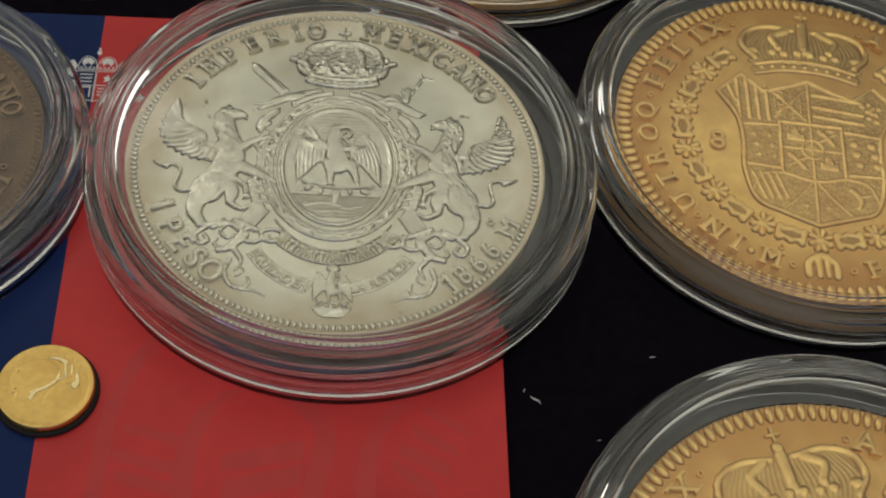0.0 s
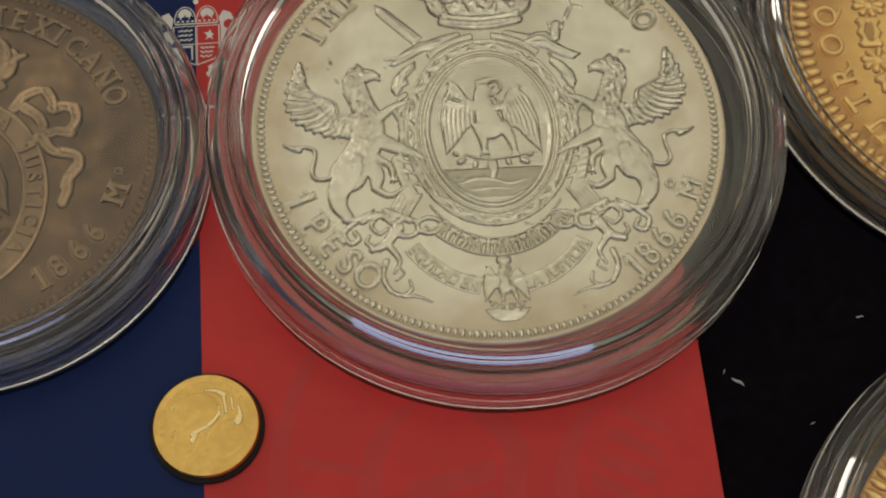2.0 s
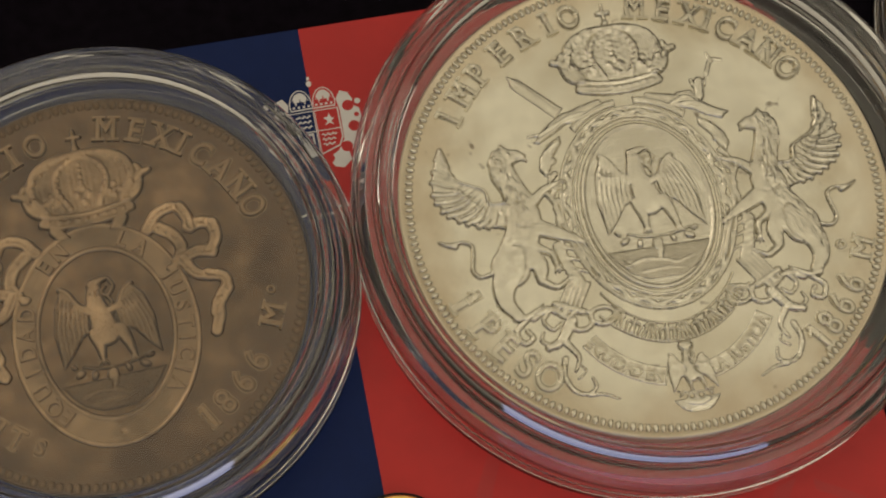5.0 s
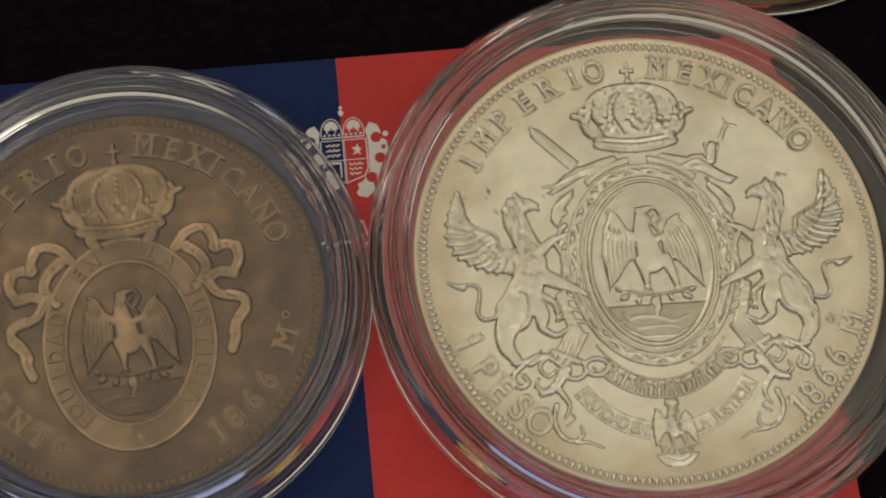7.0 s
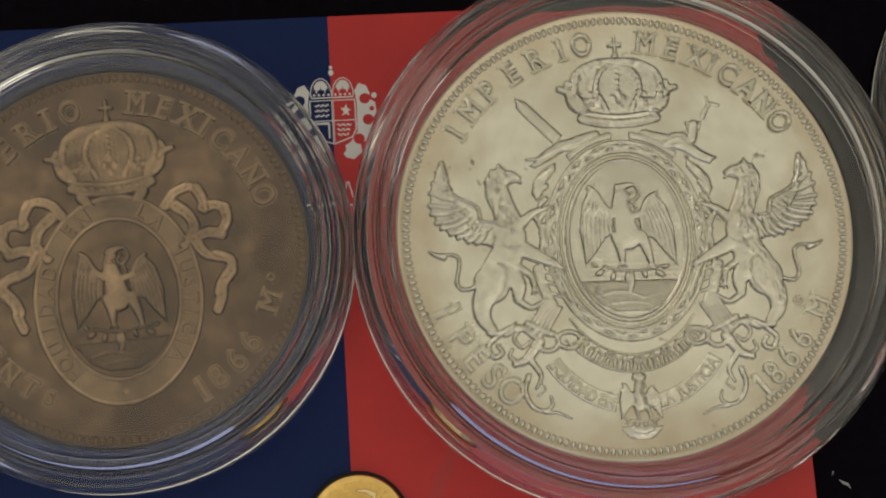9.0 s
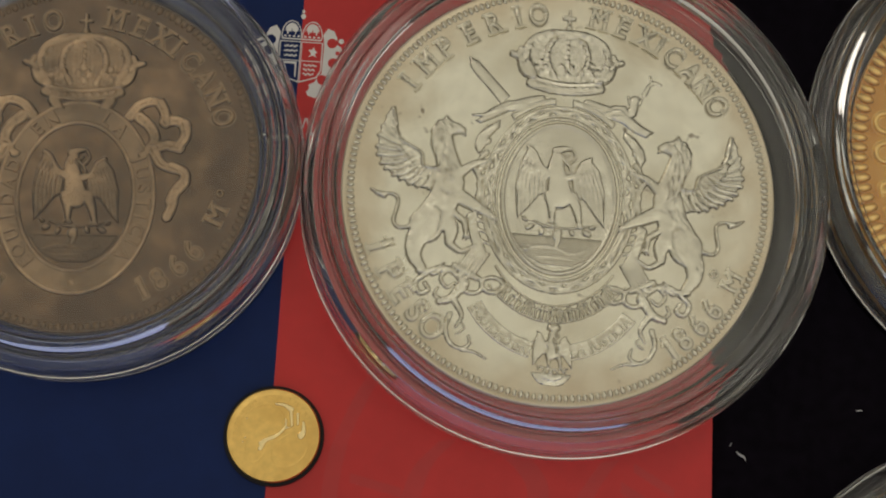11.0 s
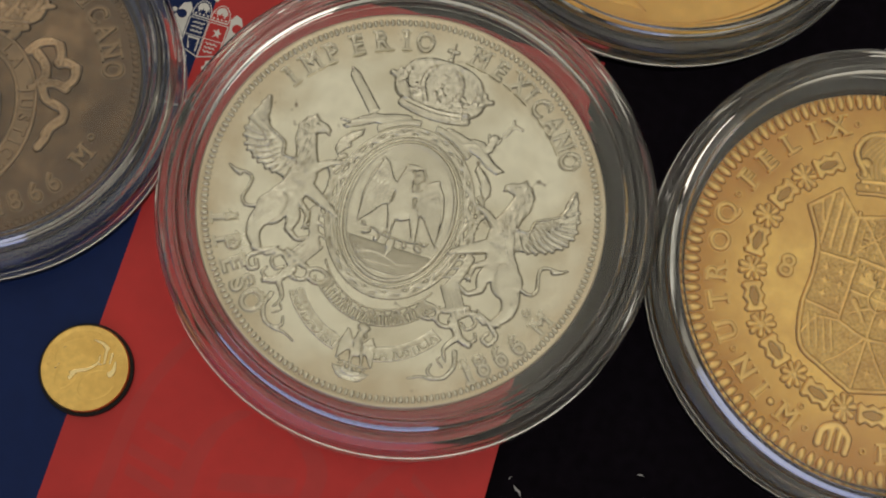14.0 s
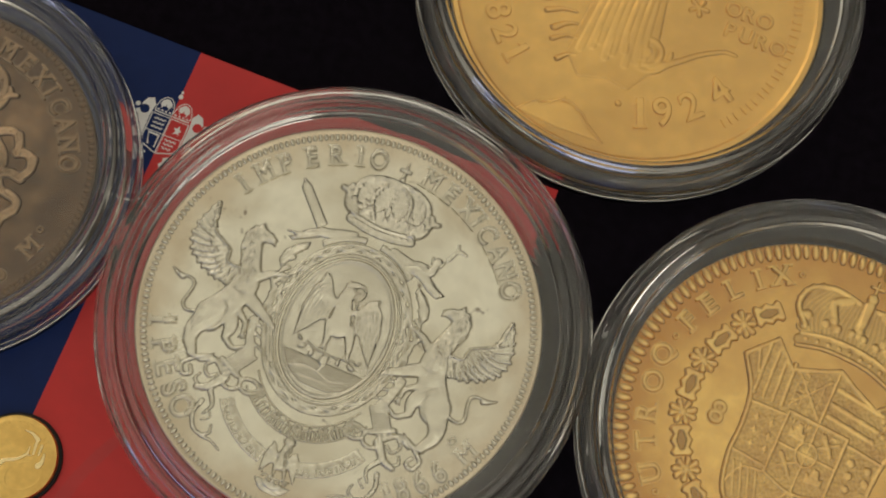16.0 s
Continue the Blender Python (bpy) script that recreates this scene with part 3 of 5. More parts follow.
def eagle_relief(rl, cx, cy, s, h=0.32):
    """The middle ornament, an eagle in rounded masses: two wings as hanging fans, cactus leaves below."""
    P = lambda *pts: [(cx + s * a, cy + s * b) for a, b in pts]
    fans = (
        ((-1.0, 1.9), (-1.7, 2.4), (-2.3, 3.5), (-2.8, 3.9), (-3.4, 2.6), (-3.7, 0.6), (-3.4, -2.2), (-2.5, -1.2), (-1.7, -0.1), (-1.1, 0.2)),
        ((0.8, 1.6), (1.2, 1.9), (1.7, 2.9), (2.3, 3.3), (3.1, 2.4), (3.6, 0.6), (3.7, -2.4), (2.8, -1.4), (1.9, -0.2), (1.0, 0.0)),
    )
    for outline, m in zip(fans, (-1, 1)):
        rl.polygon(P(*outline), h * 0.75, 0.35 * s)
        a, b = np.array(outline[3]), np.array(outline[6])
        for k in range(8):
            t = k / 7
            top = np.array(outline[0]) * (1 - t) + (a + (m * 0.2, -0.7)) * t
            tip = np.array(outline[9]) * (1 - t) + (b + (0, 0.3)) * t
            rl.stroke(P(top, (top + tip) / 2 + (m * 0.28 * t, 0.1), tip), 0.12 * s, 0.08 * s, -h * 0.24, top="add")
        for k in range(9):
            t = k / 8
            q = np.array(outline[1]) * (1 - t) + (a + (m * 0.25, -1.0)) * t
            rl.oval(*P(q - (0, 0.5 + 0.25 * (k % 2)))[0], 0.24 * s, 0.34 * s, h * 0.2, top="add")
        rl.stroke(P(outline[0], outline[1], outline[2], outline[3]), 0.3 * s, 0.22 * s, h * 0.95)
    rl.stroke(P((-0.35, 3.5), (-0.45, 2.4), (-0.2, 1.2), (0.0, 0.0)), 0.52 * s, 1.05 * s, h * 1.1)
    rl.stroke(P((-1.9, 2.2), (-0.3, 1.5), (1.4, 1.8)), 0.36 * s, 0.34 * s, h * 0.95)
    rl.stroke(P((-0.45, 3.75), (0.1, 4.0), (0.7, 4.05)), 0.46 * s, 0.16 * s, h * 1.05)
    rl.stroke(P((0.8, 3.95), (1.0, 3.3), (0.5, 2.7), (0.15, 3.1), (0.45, 3.45)), 0.15 * s, 0.12 * s, h * 0.9)
    rl.stroke(P((0.5, 2.7), (0.75, 2.1), (0.4, 1.6)), 0.15 * s, 0.1 * s, h * 0.9)
    for x0, x1, y1 in ((-0.75, -0.55, -1.8), (1.0, 1.65, -2.0)):
        rl.stroke(P((x0, 0.0), ((x0 + x1) / 2 + 0.05, -0.9), (x1, y1)), 0.58 * s, 0.26 * s, h * 1.05)
        for d in (-0.3, 0.0, 0.3):
            rl.stroke(P((x1, y1), (x1 + d, y1 - 0.5)), 0.14 * s, 0.1 * s, h * 0.9)
    rl.stroke(P((-2.0, -2.2), (-0.9, -2.55), (0.4, -2.6), (1.6, -2.5), (2.4, -2.3)), 0.12 * s, 0.12 * s, h * 0.5)
    for x, y, r, turn in ((-2.3, -2.7, 0.42, 30), (-1.3, -3.0, 0.4, 70), (-0.2, -3.2, 0.5, 85), (1.1, -2.9, 0.36, 110), (2.3, -2.9, 0.44, -25), (2.75, -2.35, 0.34, 20), (-2.7, -2.1, 0.3, -40)):
        rl.oval(*P((x, y))[0], r * s, r * 0.62 * s, h * 0.95, turn=turn)
    rl.stroke(P((0, -3.0), (0.05, -3.6), (-0.1, -4.1)), 0.36 * s, 0.24 * s, h * 0.8)
    rl.polygon(P((-3.75, -3.35), (3.75, -3.35), (3.2, -4.2), (2.4, -5.1), (1.2, -5.7), (-1.2, -5.7), (-2.4, -5.1), (-3.2, -4.2)), h * 0.3, 0.3)
    rl.stroke(P((-2.4, -4.5), (-1.2, -4.2), (0.2, -4.4), (1.0, -4.7), (2.2, -4.35)), 0.24 * s, 0.16 * s, h * 0.55)
    rl.stroke(P((-1.6, -5.1), (0.2, -5.0), (1.5, -5.2)), 0.2 * s, 0.12 * s, h * 0.5)
    return rl


def ribbon(rl, points, r, h=0.28):
    """A folded ribbon: a flat band with a thin raised edge."""
    rl.stroke(points, r, r * 0.85, h, r * 0.4)
    rl.stroke(points, r * 0.45, r * 0.3, -h * 0.3, r * 0.45, top="add")
    line = bent(points, 5)
    for i in range(3, len(line) - 1, 7):
        d = line[i + 1] - line[i - 1]
        n = np.array((-d[1], d[0])) / (np.hypot(*d) + 1e-9)
        t = d / (np.hypot(*d) + 1e-9) * r * (0.35 if i % 4 == 1 else -0.25)
        rl.stroke([line[i] - n * r * 0.9 - t, line[i] + t, line[i] + n * r * 0.8 - t], r * 0.2, r * 0.12, h * (0.22 if i % 4 == 1 else -0.22), top="add")
    return rl


# ---- the bright silver coin ----
F = 2.5
silver = coin_blank("silver_coin", 18.75, F, 18.35, 0.2, MAT_SILVER)
place(silver, -0.3, -2.55, CARD_Z + 1.46, -1.4)
tagged(silver, "large bright silver coin with a crowned oval and winged supporters", "coin", "coins in capsules")
ring_pieces(part("bead", dome_bm(0.36, 0.25, 0.24), MAT_SILVER_LETTER, silver, smooth=True), 208, 17.95, F)
ring_letters(zip("IMPERIO", (147.8, 139.6, 131.8, 122.8, 114.3, 106.4, 100.0)), 16.1, F + 0.04, 2.05, MAT_SILVER_LETTER, silver, depth=0.32, wide=0.8, serif=True)
ring_letters(zip("MEXICANO", (80.7, 72.6, 65.0, 59.8, 54.2, 47.0, 40.4, 33.4)), 16.1, F + 0.04, 2.05, MAT_SILVER_LETTER, silver, depth=0.32, wide=0.8, serif=True)
ring_letters(zip("1PESO", (202.6, 211.4, 218.4, 225.4, 231.9)), 16.2, F + 0.04, 2.3, MAT_SILVER_LETTER, silver, inward=True, depth=0.36, wide=0.85, serif=True)
ring_letters(zip("1866", (308.2, 313.0, 319.2, 325.7)), 16.45, F + 0.04, 2.1, MAT_SILVER_LETTER, silver, inward=True, depth=0.36, wide=0.85, serif=True)
letter("M", 15.2, -6.7, F + 0.04, 66, 1.7, MAT_SILVER_LETTER, silver, depth=0.26, serif=True)
letter("o", 13.7, -6.2, F + 0.04, 66, 1.1, MAT_SILVER_LETTER, silver, depth=0.24)
rl = Relief(-0.9, 0.9, 14.3, 17.0, 0.06)
rl.stroke([(0, 14.7), (0, 16.6)], 0.16, 0.12, 0.24).stroke([(-0.5, 15.9), (0.5, 15.9)], 0.14, 0.14, 0.24).oval(0, 14.9, 0.3, 0.26, 0.26)
rl.build("cross", MAT_SILVER_RELIEF, silver, F)

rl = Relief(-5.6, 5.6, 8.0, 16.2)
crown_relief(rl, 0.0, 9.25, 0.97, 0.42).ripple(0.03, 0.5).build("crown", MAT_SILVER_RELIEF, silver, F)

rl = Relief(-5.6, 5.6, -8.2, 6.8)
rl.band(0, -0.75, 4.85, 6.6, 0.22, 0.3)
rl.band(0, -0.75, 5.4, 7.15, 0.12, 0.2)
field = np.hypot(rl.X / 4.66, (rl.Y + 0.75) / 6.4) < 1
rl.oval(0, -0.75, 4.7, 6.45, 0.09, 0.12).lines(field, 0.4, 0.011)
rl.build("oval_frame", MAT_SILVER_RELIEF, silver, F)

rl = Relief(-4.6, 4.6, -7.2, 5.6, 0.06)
eagle_relief(rl, 0.1, -0.55, 1.07, 0.36).hatch([(-0.4, 3.2), (0.0, -0.8)], 0.7, 26, 0.4, 0.07, 11).hatch([(-2.8, -5.0), (2.8, -5.1)], 0.7, 30, 0.5, 0.06, 14).ripple(0.018, 0.45, 1).build("emblem", MAT_SILVER_RELIEF, silver, F + 0.07)

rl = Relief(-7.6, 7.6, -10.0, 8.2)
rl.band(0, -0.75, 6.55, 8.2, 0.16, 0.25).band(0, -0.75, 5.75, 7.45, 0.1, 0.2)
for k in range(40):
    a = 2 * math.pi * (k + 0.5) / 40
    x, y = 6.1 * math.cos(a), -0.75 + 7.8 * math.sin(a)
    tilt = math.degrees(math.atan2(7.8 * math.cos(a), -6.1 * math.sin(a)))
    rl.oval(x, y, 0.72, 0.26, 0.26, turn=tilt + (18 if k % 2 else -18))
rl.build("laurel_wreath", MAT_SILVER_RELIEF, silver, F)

# a winged griffin as heraldic supporter, in rounded masses, and its mirror image
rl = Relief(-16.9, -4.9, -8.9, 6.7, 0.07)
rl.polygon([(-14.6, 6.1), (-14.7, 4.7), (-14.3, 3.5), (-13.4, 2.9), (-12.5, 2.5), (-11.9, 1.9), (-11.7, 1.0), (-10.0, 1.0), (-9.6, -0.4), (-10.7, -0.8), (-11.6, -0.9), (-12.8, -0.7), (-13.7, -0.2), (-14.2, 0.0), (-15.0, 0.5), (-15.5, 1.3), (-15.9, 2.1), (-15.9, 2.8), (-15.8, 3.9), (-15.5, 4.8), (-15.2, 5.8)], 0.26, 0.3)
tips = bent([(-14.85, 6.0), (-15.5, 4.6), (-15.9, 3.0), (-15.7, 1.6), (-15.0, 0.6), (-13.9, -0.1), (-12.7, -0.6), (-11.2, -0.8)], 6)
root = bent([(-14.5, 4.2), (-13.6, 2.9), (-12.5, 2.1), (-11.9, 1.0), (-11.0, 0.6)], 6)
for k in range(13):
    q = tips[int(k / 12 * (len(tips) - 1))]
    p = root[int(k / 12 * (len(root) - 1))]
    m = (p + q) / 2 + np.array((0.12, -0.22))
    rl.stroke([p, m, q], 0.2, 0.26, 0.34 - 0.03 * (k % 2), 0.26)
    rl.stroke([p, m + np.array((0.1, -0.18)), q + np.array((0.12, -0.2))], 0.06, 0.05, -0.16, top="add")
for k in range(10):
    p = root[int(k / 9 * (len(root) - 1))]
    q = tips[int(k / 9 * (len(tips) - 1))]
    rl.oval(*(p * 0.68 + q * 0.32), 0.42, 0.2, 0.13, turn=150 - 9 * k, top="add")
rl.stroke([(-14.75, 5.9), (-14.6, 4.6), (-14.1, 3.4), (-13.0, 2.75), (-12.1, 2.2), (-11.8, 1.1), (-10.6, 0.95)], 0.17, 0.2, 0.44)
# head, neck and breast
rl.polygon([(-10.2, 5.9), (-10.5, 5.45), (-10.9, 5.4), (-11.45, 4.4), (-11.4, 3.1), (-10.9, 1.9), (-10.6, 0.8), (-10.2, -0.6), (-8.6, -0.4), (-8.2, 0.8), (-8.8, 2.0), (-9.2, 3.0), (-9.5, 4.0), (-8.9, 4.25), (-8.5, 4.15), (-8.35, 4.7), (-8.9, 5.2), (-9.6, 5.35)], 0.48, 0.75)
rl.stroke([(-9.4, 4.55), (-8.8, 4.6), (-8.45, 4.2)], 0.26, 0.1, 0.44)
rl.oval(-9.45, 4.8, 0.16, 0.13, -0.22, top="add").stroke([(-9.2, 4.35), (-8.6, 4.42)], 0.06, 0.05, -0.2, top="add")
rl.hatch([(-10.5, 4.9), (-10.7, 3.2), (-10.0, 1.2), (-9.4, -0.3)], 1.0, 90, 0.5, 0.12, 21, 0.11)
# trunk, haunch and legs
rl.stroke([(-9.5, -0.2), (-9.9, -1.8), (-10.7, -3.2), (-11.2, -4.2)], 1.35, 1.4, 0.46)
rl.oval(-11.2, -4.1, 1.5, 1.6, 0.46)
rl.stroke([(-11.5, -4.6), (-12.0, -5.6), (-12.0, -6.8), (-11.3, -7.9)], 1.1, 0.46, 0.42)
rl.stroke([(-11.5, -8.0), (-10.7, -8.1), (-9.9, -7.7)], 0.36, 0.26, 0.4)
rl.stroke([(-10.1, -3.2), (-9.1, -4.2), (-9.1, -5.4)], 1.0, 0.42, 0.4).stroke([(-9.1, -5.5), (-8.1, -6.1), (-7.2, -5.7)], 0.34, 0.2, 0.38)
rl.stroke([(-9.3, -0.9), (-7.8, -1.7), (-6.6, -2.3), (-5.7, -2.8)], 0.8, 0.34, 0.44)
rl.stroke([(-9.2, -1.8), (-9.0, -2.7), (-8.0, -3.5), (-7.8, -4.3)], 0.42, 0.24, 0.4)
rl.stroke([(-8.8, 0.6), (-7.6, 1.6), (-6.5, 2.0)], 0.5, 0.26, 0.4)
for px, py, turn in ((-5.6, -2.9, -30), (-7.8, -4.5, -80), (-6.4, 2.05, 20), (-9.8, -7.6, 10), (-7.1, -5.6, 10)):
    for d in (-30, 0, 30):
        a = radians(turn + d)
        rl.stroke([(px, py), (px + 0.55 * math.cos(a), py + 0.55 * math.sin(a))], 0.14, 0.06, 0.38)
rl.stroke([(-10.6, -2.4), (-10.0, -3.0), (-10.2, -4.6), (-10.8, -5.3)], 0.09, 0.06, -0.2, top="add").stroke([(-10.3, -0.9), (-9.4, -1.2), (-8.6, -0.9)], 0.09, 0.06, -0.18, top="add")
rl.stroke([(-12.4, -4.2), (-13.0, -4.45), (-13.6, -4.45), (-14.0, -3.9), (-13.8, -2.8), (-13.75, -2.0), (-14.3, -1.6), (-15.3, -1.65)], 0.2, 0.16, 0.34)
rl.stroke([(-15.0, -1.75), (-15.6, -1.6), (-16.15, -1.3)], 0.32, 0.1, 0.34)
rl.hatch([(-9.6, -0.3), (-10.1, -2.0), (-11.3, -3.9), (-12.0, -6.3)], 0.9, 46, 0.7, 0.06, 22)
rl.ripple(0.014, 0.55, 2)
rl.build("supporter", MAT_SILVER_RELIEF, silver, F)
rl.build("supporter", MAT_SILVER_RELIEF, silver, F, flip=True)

rl = Relief(-12.4, -3.6, -16.0, -7.2)
rl.stroke([(-10.3, -8.2), (-9.1, -7.7), (-7.8, -8.6)], 0.3, 0.25, 0.28)
rl.stroke([(-10.9, -8.3), (-11.7, -9.1), (-11.3, -10.0), (-10.6, -9.7), (-10.9, -9.1)], 0.26, 0.2, 0.3)
rl.band(-6.9, -8.9, 0.85, 0.75, 0.22, 0.3).band(-5.2, -8.8, 0.9, 0.65, 0.2, 0.28)
rl.stroke([(-8.0, -8.2), (-7.2, -7.4)], 0.3, 0.15, 0.3)
rl.stroke([(-7.6, -8.9), (-8.6, -10.2), (-9.6, -10.6)], 0.5, 0.3, 0.34)
rl.stroke([(-8.6, -11.6), (-8.9, -12.8), (-8.4, -14.0), (-7.5, -14.4), (-6.8, -14.0), (-6.9, -13.3)], 0.26, 0.12, 0.2)
rl.stroke([(-7.4, -14.5), (-6.4, -14.6), (-5.3, -15.1)], 0.16, 0.08, 0.18).stroke([(-7.9, -13.2), (-7.3, -12.7), (-7.6, -12.2)], 0.1, 0.07, 0.16)
rl.stroke([(-8.3, -10.4), (-7.6, -11.6), (-8.0, -12.6)], 0.3, 0.12, 0.2).stroke([(-9.4, -10.5), (-10.0, -10.0), (-9.8, -9.4)], 0.22, 0.12, 0.24)
rl.stroke([(-9.0, -7.7), (-9.6, -8.6), (-9.0, -9.3), (-8.4, -8.9)], 0.2, 0.14, 0.26)
rl.oval(-8.0, -9.4, 0.6, 0.4, 0.34, turn=40)
rl.hatch([(-10.8, -8.4), (-8.2, -8.6), (-5.4, -8.9)], 0.9, 44, 0.4, 0.10, 31).hatch([(-8.4, -10.2), (-8.8, -12.4), (-7.6, -14.6)], 0.5, 24, 0.5, 0.08, 32)
rl.ripple(0.02, 0.4, 3)
rl.build("scrollwork", MAT_SILVER_RELIEF, silver, F)
rl.build("scrollwork", MAT_SILVER_RELIEF, silver, F, flip=True)

Relief(-9.0, -4.4, 6.8, 11.8).polygon([(-8.6, 11.45), (-7.75, 11.1), (-4.8, 8.1), (-5.55, 7.35), (-8.45, 10.4)], 0.16, 0.25).stroke([(-8.3, 11.1), (-5.4, 7.9)], 0.07, 0.07, 0.08, top="add").build("sword", MAT_SILVER_RELIEF, silver, F)
rl = Relief(-8.6, -0.6, 2.2, 8.8)
rl.band(0, -0.75, 7.2, 8.8, 0.32, 0.24, 0.3, 96, 128).stroke([(-4.6, 7.2), (-3.2, 7.8), (-2.0, 8.2)], 0.5, 0.3, 0.24)
rl.polygon([(-8.3, 6.1), (-7.0, 6.35), (-6.2, 7.0), (-5.0, 7.7), (-3.6, 7.9), (-3.1, 7.6), (-3.4, 7.0), (-4.8, 6.7), (-5.8, 6.1), (-7.2, 5.4), (-7.7, 5.6), (-7.1, 5.95)], 0.26, 0.3)
rl.polygon([(-5.5, 5.9), (-6.6, 5.3), (-7.4, 4.3), (-7.6, 3.3), (-7.2, 2.6), (-6.7, 3.2), (-6.3, 4.2), (-5.5, 5.2)], 0.24, 0.3)
for fold in ([(-7.0, 6.1), (-5.8, 6.7), (-4.4, 7.3), (-3.4, 7.4)], [(-7.0, 5.7), (-6.0, 6.2), (-5.0, 6.9)], [(-5.9, 5.4), (-6.8, 4.5), (-7.1, 3.2)], [(-5.6, 5.2), (-6.4, 4.4), (-6.8, 3.4)]):
    rl.stroke(fold, 0.08, 0.05, 0.12, top="add")
rl.build("ribbon", MAT_SILVER_RELIEF, silver, F)
for m in (False, True):
    fr = Relief(-8.0, -5.6, -1.6, 4.4)
    for k in range(5):
        fr.stroke([(-6.4 - 0.1 * k, 3.9 - 1.1 * k), (-7.0, 3.3 - 1.1 * k), (-6.9, 2.5 - 1.05 * k)], 0.28, 0.12, 0.26)
    fr.stroke([(-7.5, 1.5), (-6.9, 0.2), (-6.6, -1.2)], 0.24, 0.16, 0.28)
    fr.build("fringe", MAT_SILVER_RELIEF, silver, F, flip=m)
rl = Relief(0.6, 8.6, 2.2, 11.3)
rl.band(0, -0.75, 7.2, 8.8, 0.32, 0.24, 0.3, 52, 84).stroke([(4.4, 7.4), (3.2, 7.8), (2.0, 8.2)], 0.5, 0.3, 0.24)
rl.polygon([(3.2, 6.9), (3.6, 7.7), (4.4, 8.2), (5.4, 8.2), (6.0, 7.2), (6.9, 6.5), (8.0, 5.95), (7.3, 5.4), (6.2, 5.8), (5.2, 6.5), (4.2, 6.8)], 0.26, 0.3)
rl.polygon([(5.4, 5.9), (6.4, 5.3), (7.2, 4.3), (7.4, 3.3), (7.0, 2.7), (6.5, 3.2), (6.1, 4.2), (5.3, 5.2)], 0.24, 0.3)
for fold in ([(3.6, 7.2), (4.8, 7.6), (5.8, 6.8), (7.3, 5.9)], [(4.2, 7.0), (5.2, 7.0), (6.2, 6.2)], [(5.7, 5.4), (6.6, 4.5), (6.9, 3.2)]):
    rl.stroke(fold, 0.08, 0.05, 0.12, top="add")
rl.stroke([(6.0, 7.6), (6.2, 8.8)], 0.42, 0.42, 0.3).stroke([(5.7, 8.4), (5.6, 9.0)], 0.1, 0.1, 0.3).stroke([(6.6, 8.4), (6.8, 9.0)], 0.1, 0.1, 0.3)
rl.build("ribbon", MAT_SILVER_RELIEF, silver, F)
Relief(6.6, 8.8, 9.0, 11.4, 0.07).stroke([(7.0, 9.4), (7.6, 10.5), (8.4, 10.4)], 0.22, 0.15, 0.12).stroke([(7.6, 10.4), (7.4, 11.1)], 0.2, 0.12, 0.12).build("sceptre_tip", MAT_SILVER_RELIEF, silver, F)

rl = Relief(-9.4, -4.6, -9.6, -1.2)
for k in range(5):
    rl.stroke([(-8.4 + 0.34 * k, -7.9 - 0.1 * k), (-7.0 + 0.32 * k, -5.7 - 0.12 * k)], 0.15, 0.17, 0.26)
rl.stroke([(-8.5, -7.4), (-6.6, -8.3)], 0.3, 0.3, 0.34)
rl.stroke([(-7.4, -3.0), (-6.9, -4.8), (-6.4, -6.0)], 0.42, 0.5, 0.2, 0.2)
for k in range(5):
    rl.stroke([(-7.5 + 0.08 * k, -3.2 - 0.55 * k), (-6.8 + 0.1 * k, -3.5 - 0.55 * k)], 0.08, 0.06, 0.12, top="add")
rl.stroke([(-6.6, -1.5), (-5.4, -4.2), (-4.9, -5.4)], 0.2, 0.3, 0.3)
for k in range(4):
    rl.stroke([(-7.2 + 0.1 * k, -1.6 - 0.9 * k), (-6.9, -2.3 - 0.8 * k), (-6.2 + 0.2 * k, -2.6 - 0.9 * k)], 0.22, 0.1, 0.24)
rl.build("trophy", MAT_SILVER_RELIEF, silver, F)
rl.build("trophy", MAT_SILVER_RELIEF, silver, F, flip=True)
rl = Relief(-6.6, 6.6, -12.0, -5.5, 0.06)
rl.band(0, -0.8, 8.2, 10.75, 0.1, 0.3, None, 228, 318).band(0, -0.8, 6.8, 9.35, 0.1, 0.3, None, 222, 318)
for k in range(9):
    a = radians(236 + 9.2 * k)
    x, y = 7.5 * math.cos(a), -0.8 + 10.05 * math.sin(a)
    tilt = math.atan2(10.05 * math.cos(a), -7.5 * math.sin(a))
    c, sn = math.cos(tilt), math.sin(tilt)
    Q = lambda *pts: [(x + c * u - sn * v, y + sn * u + c * v) for u, v in pts]
    if k % 2:
        rl.stroke(Q((0, 0.6), (0, -0.5)), 0.16, 0.24, 0.42)
        for m in (-1, 1):
            rl.stroke(Q((m * 0.15, 0.3), (m * 0.5, 0.15), (m * 0.48, -0.45)), 0.14, 0.1, 0.38)
    else:
        for j in (-0.45, -0.15, 0.15, 0.45):
            rl.stroke(Q((j * 0.6, 0.25), (j * 1.25, -0.55)), 0.1, 0.1, 0.38)
        rl.stroke(Q((-0.4, 0.3), (0, 0.6), (0.4, 0.3)), 0.14, 0.14, 0.42)
rl.build("collar_chain", MAT_SILVER_RELIEF, silver, F)
rl = Relief(-8.2, 8.2, -15.0, -9.6)
for st in (212, 282):
    rl.band(0, -6.4, 7.8, 7.8, 0.62, 0.07, 0.1, st, st + 46).band(0, -6.4, 8.4, 8.4, 0.07, 0.16, None, st, st + 46).band(0, -6.4, 7.2, 7.2, 0.07, 0.16, None, st, st + 46)
rl.build("motto_scroll", MAT_SILVER_RELIEF, silver, F)
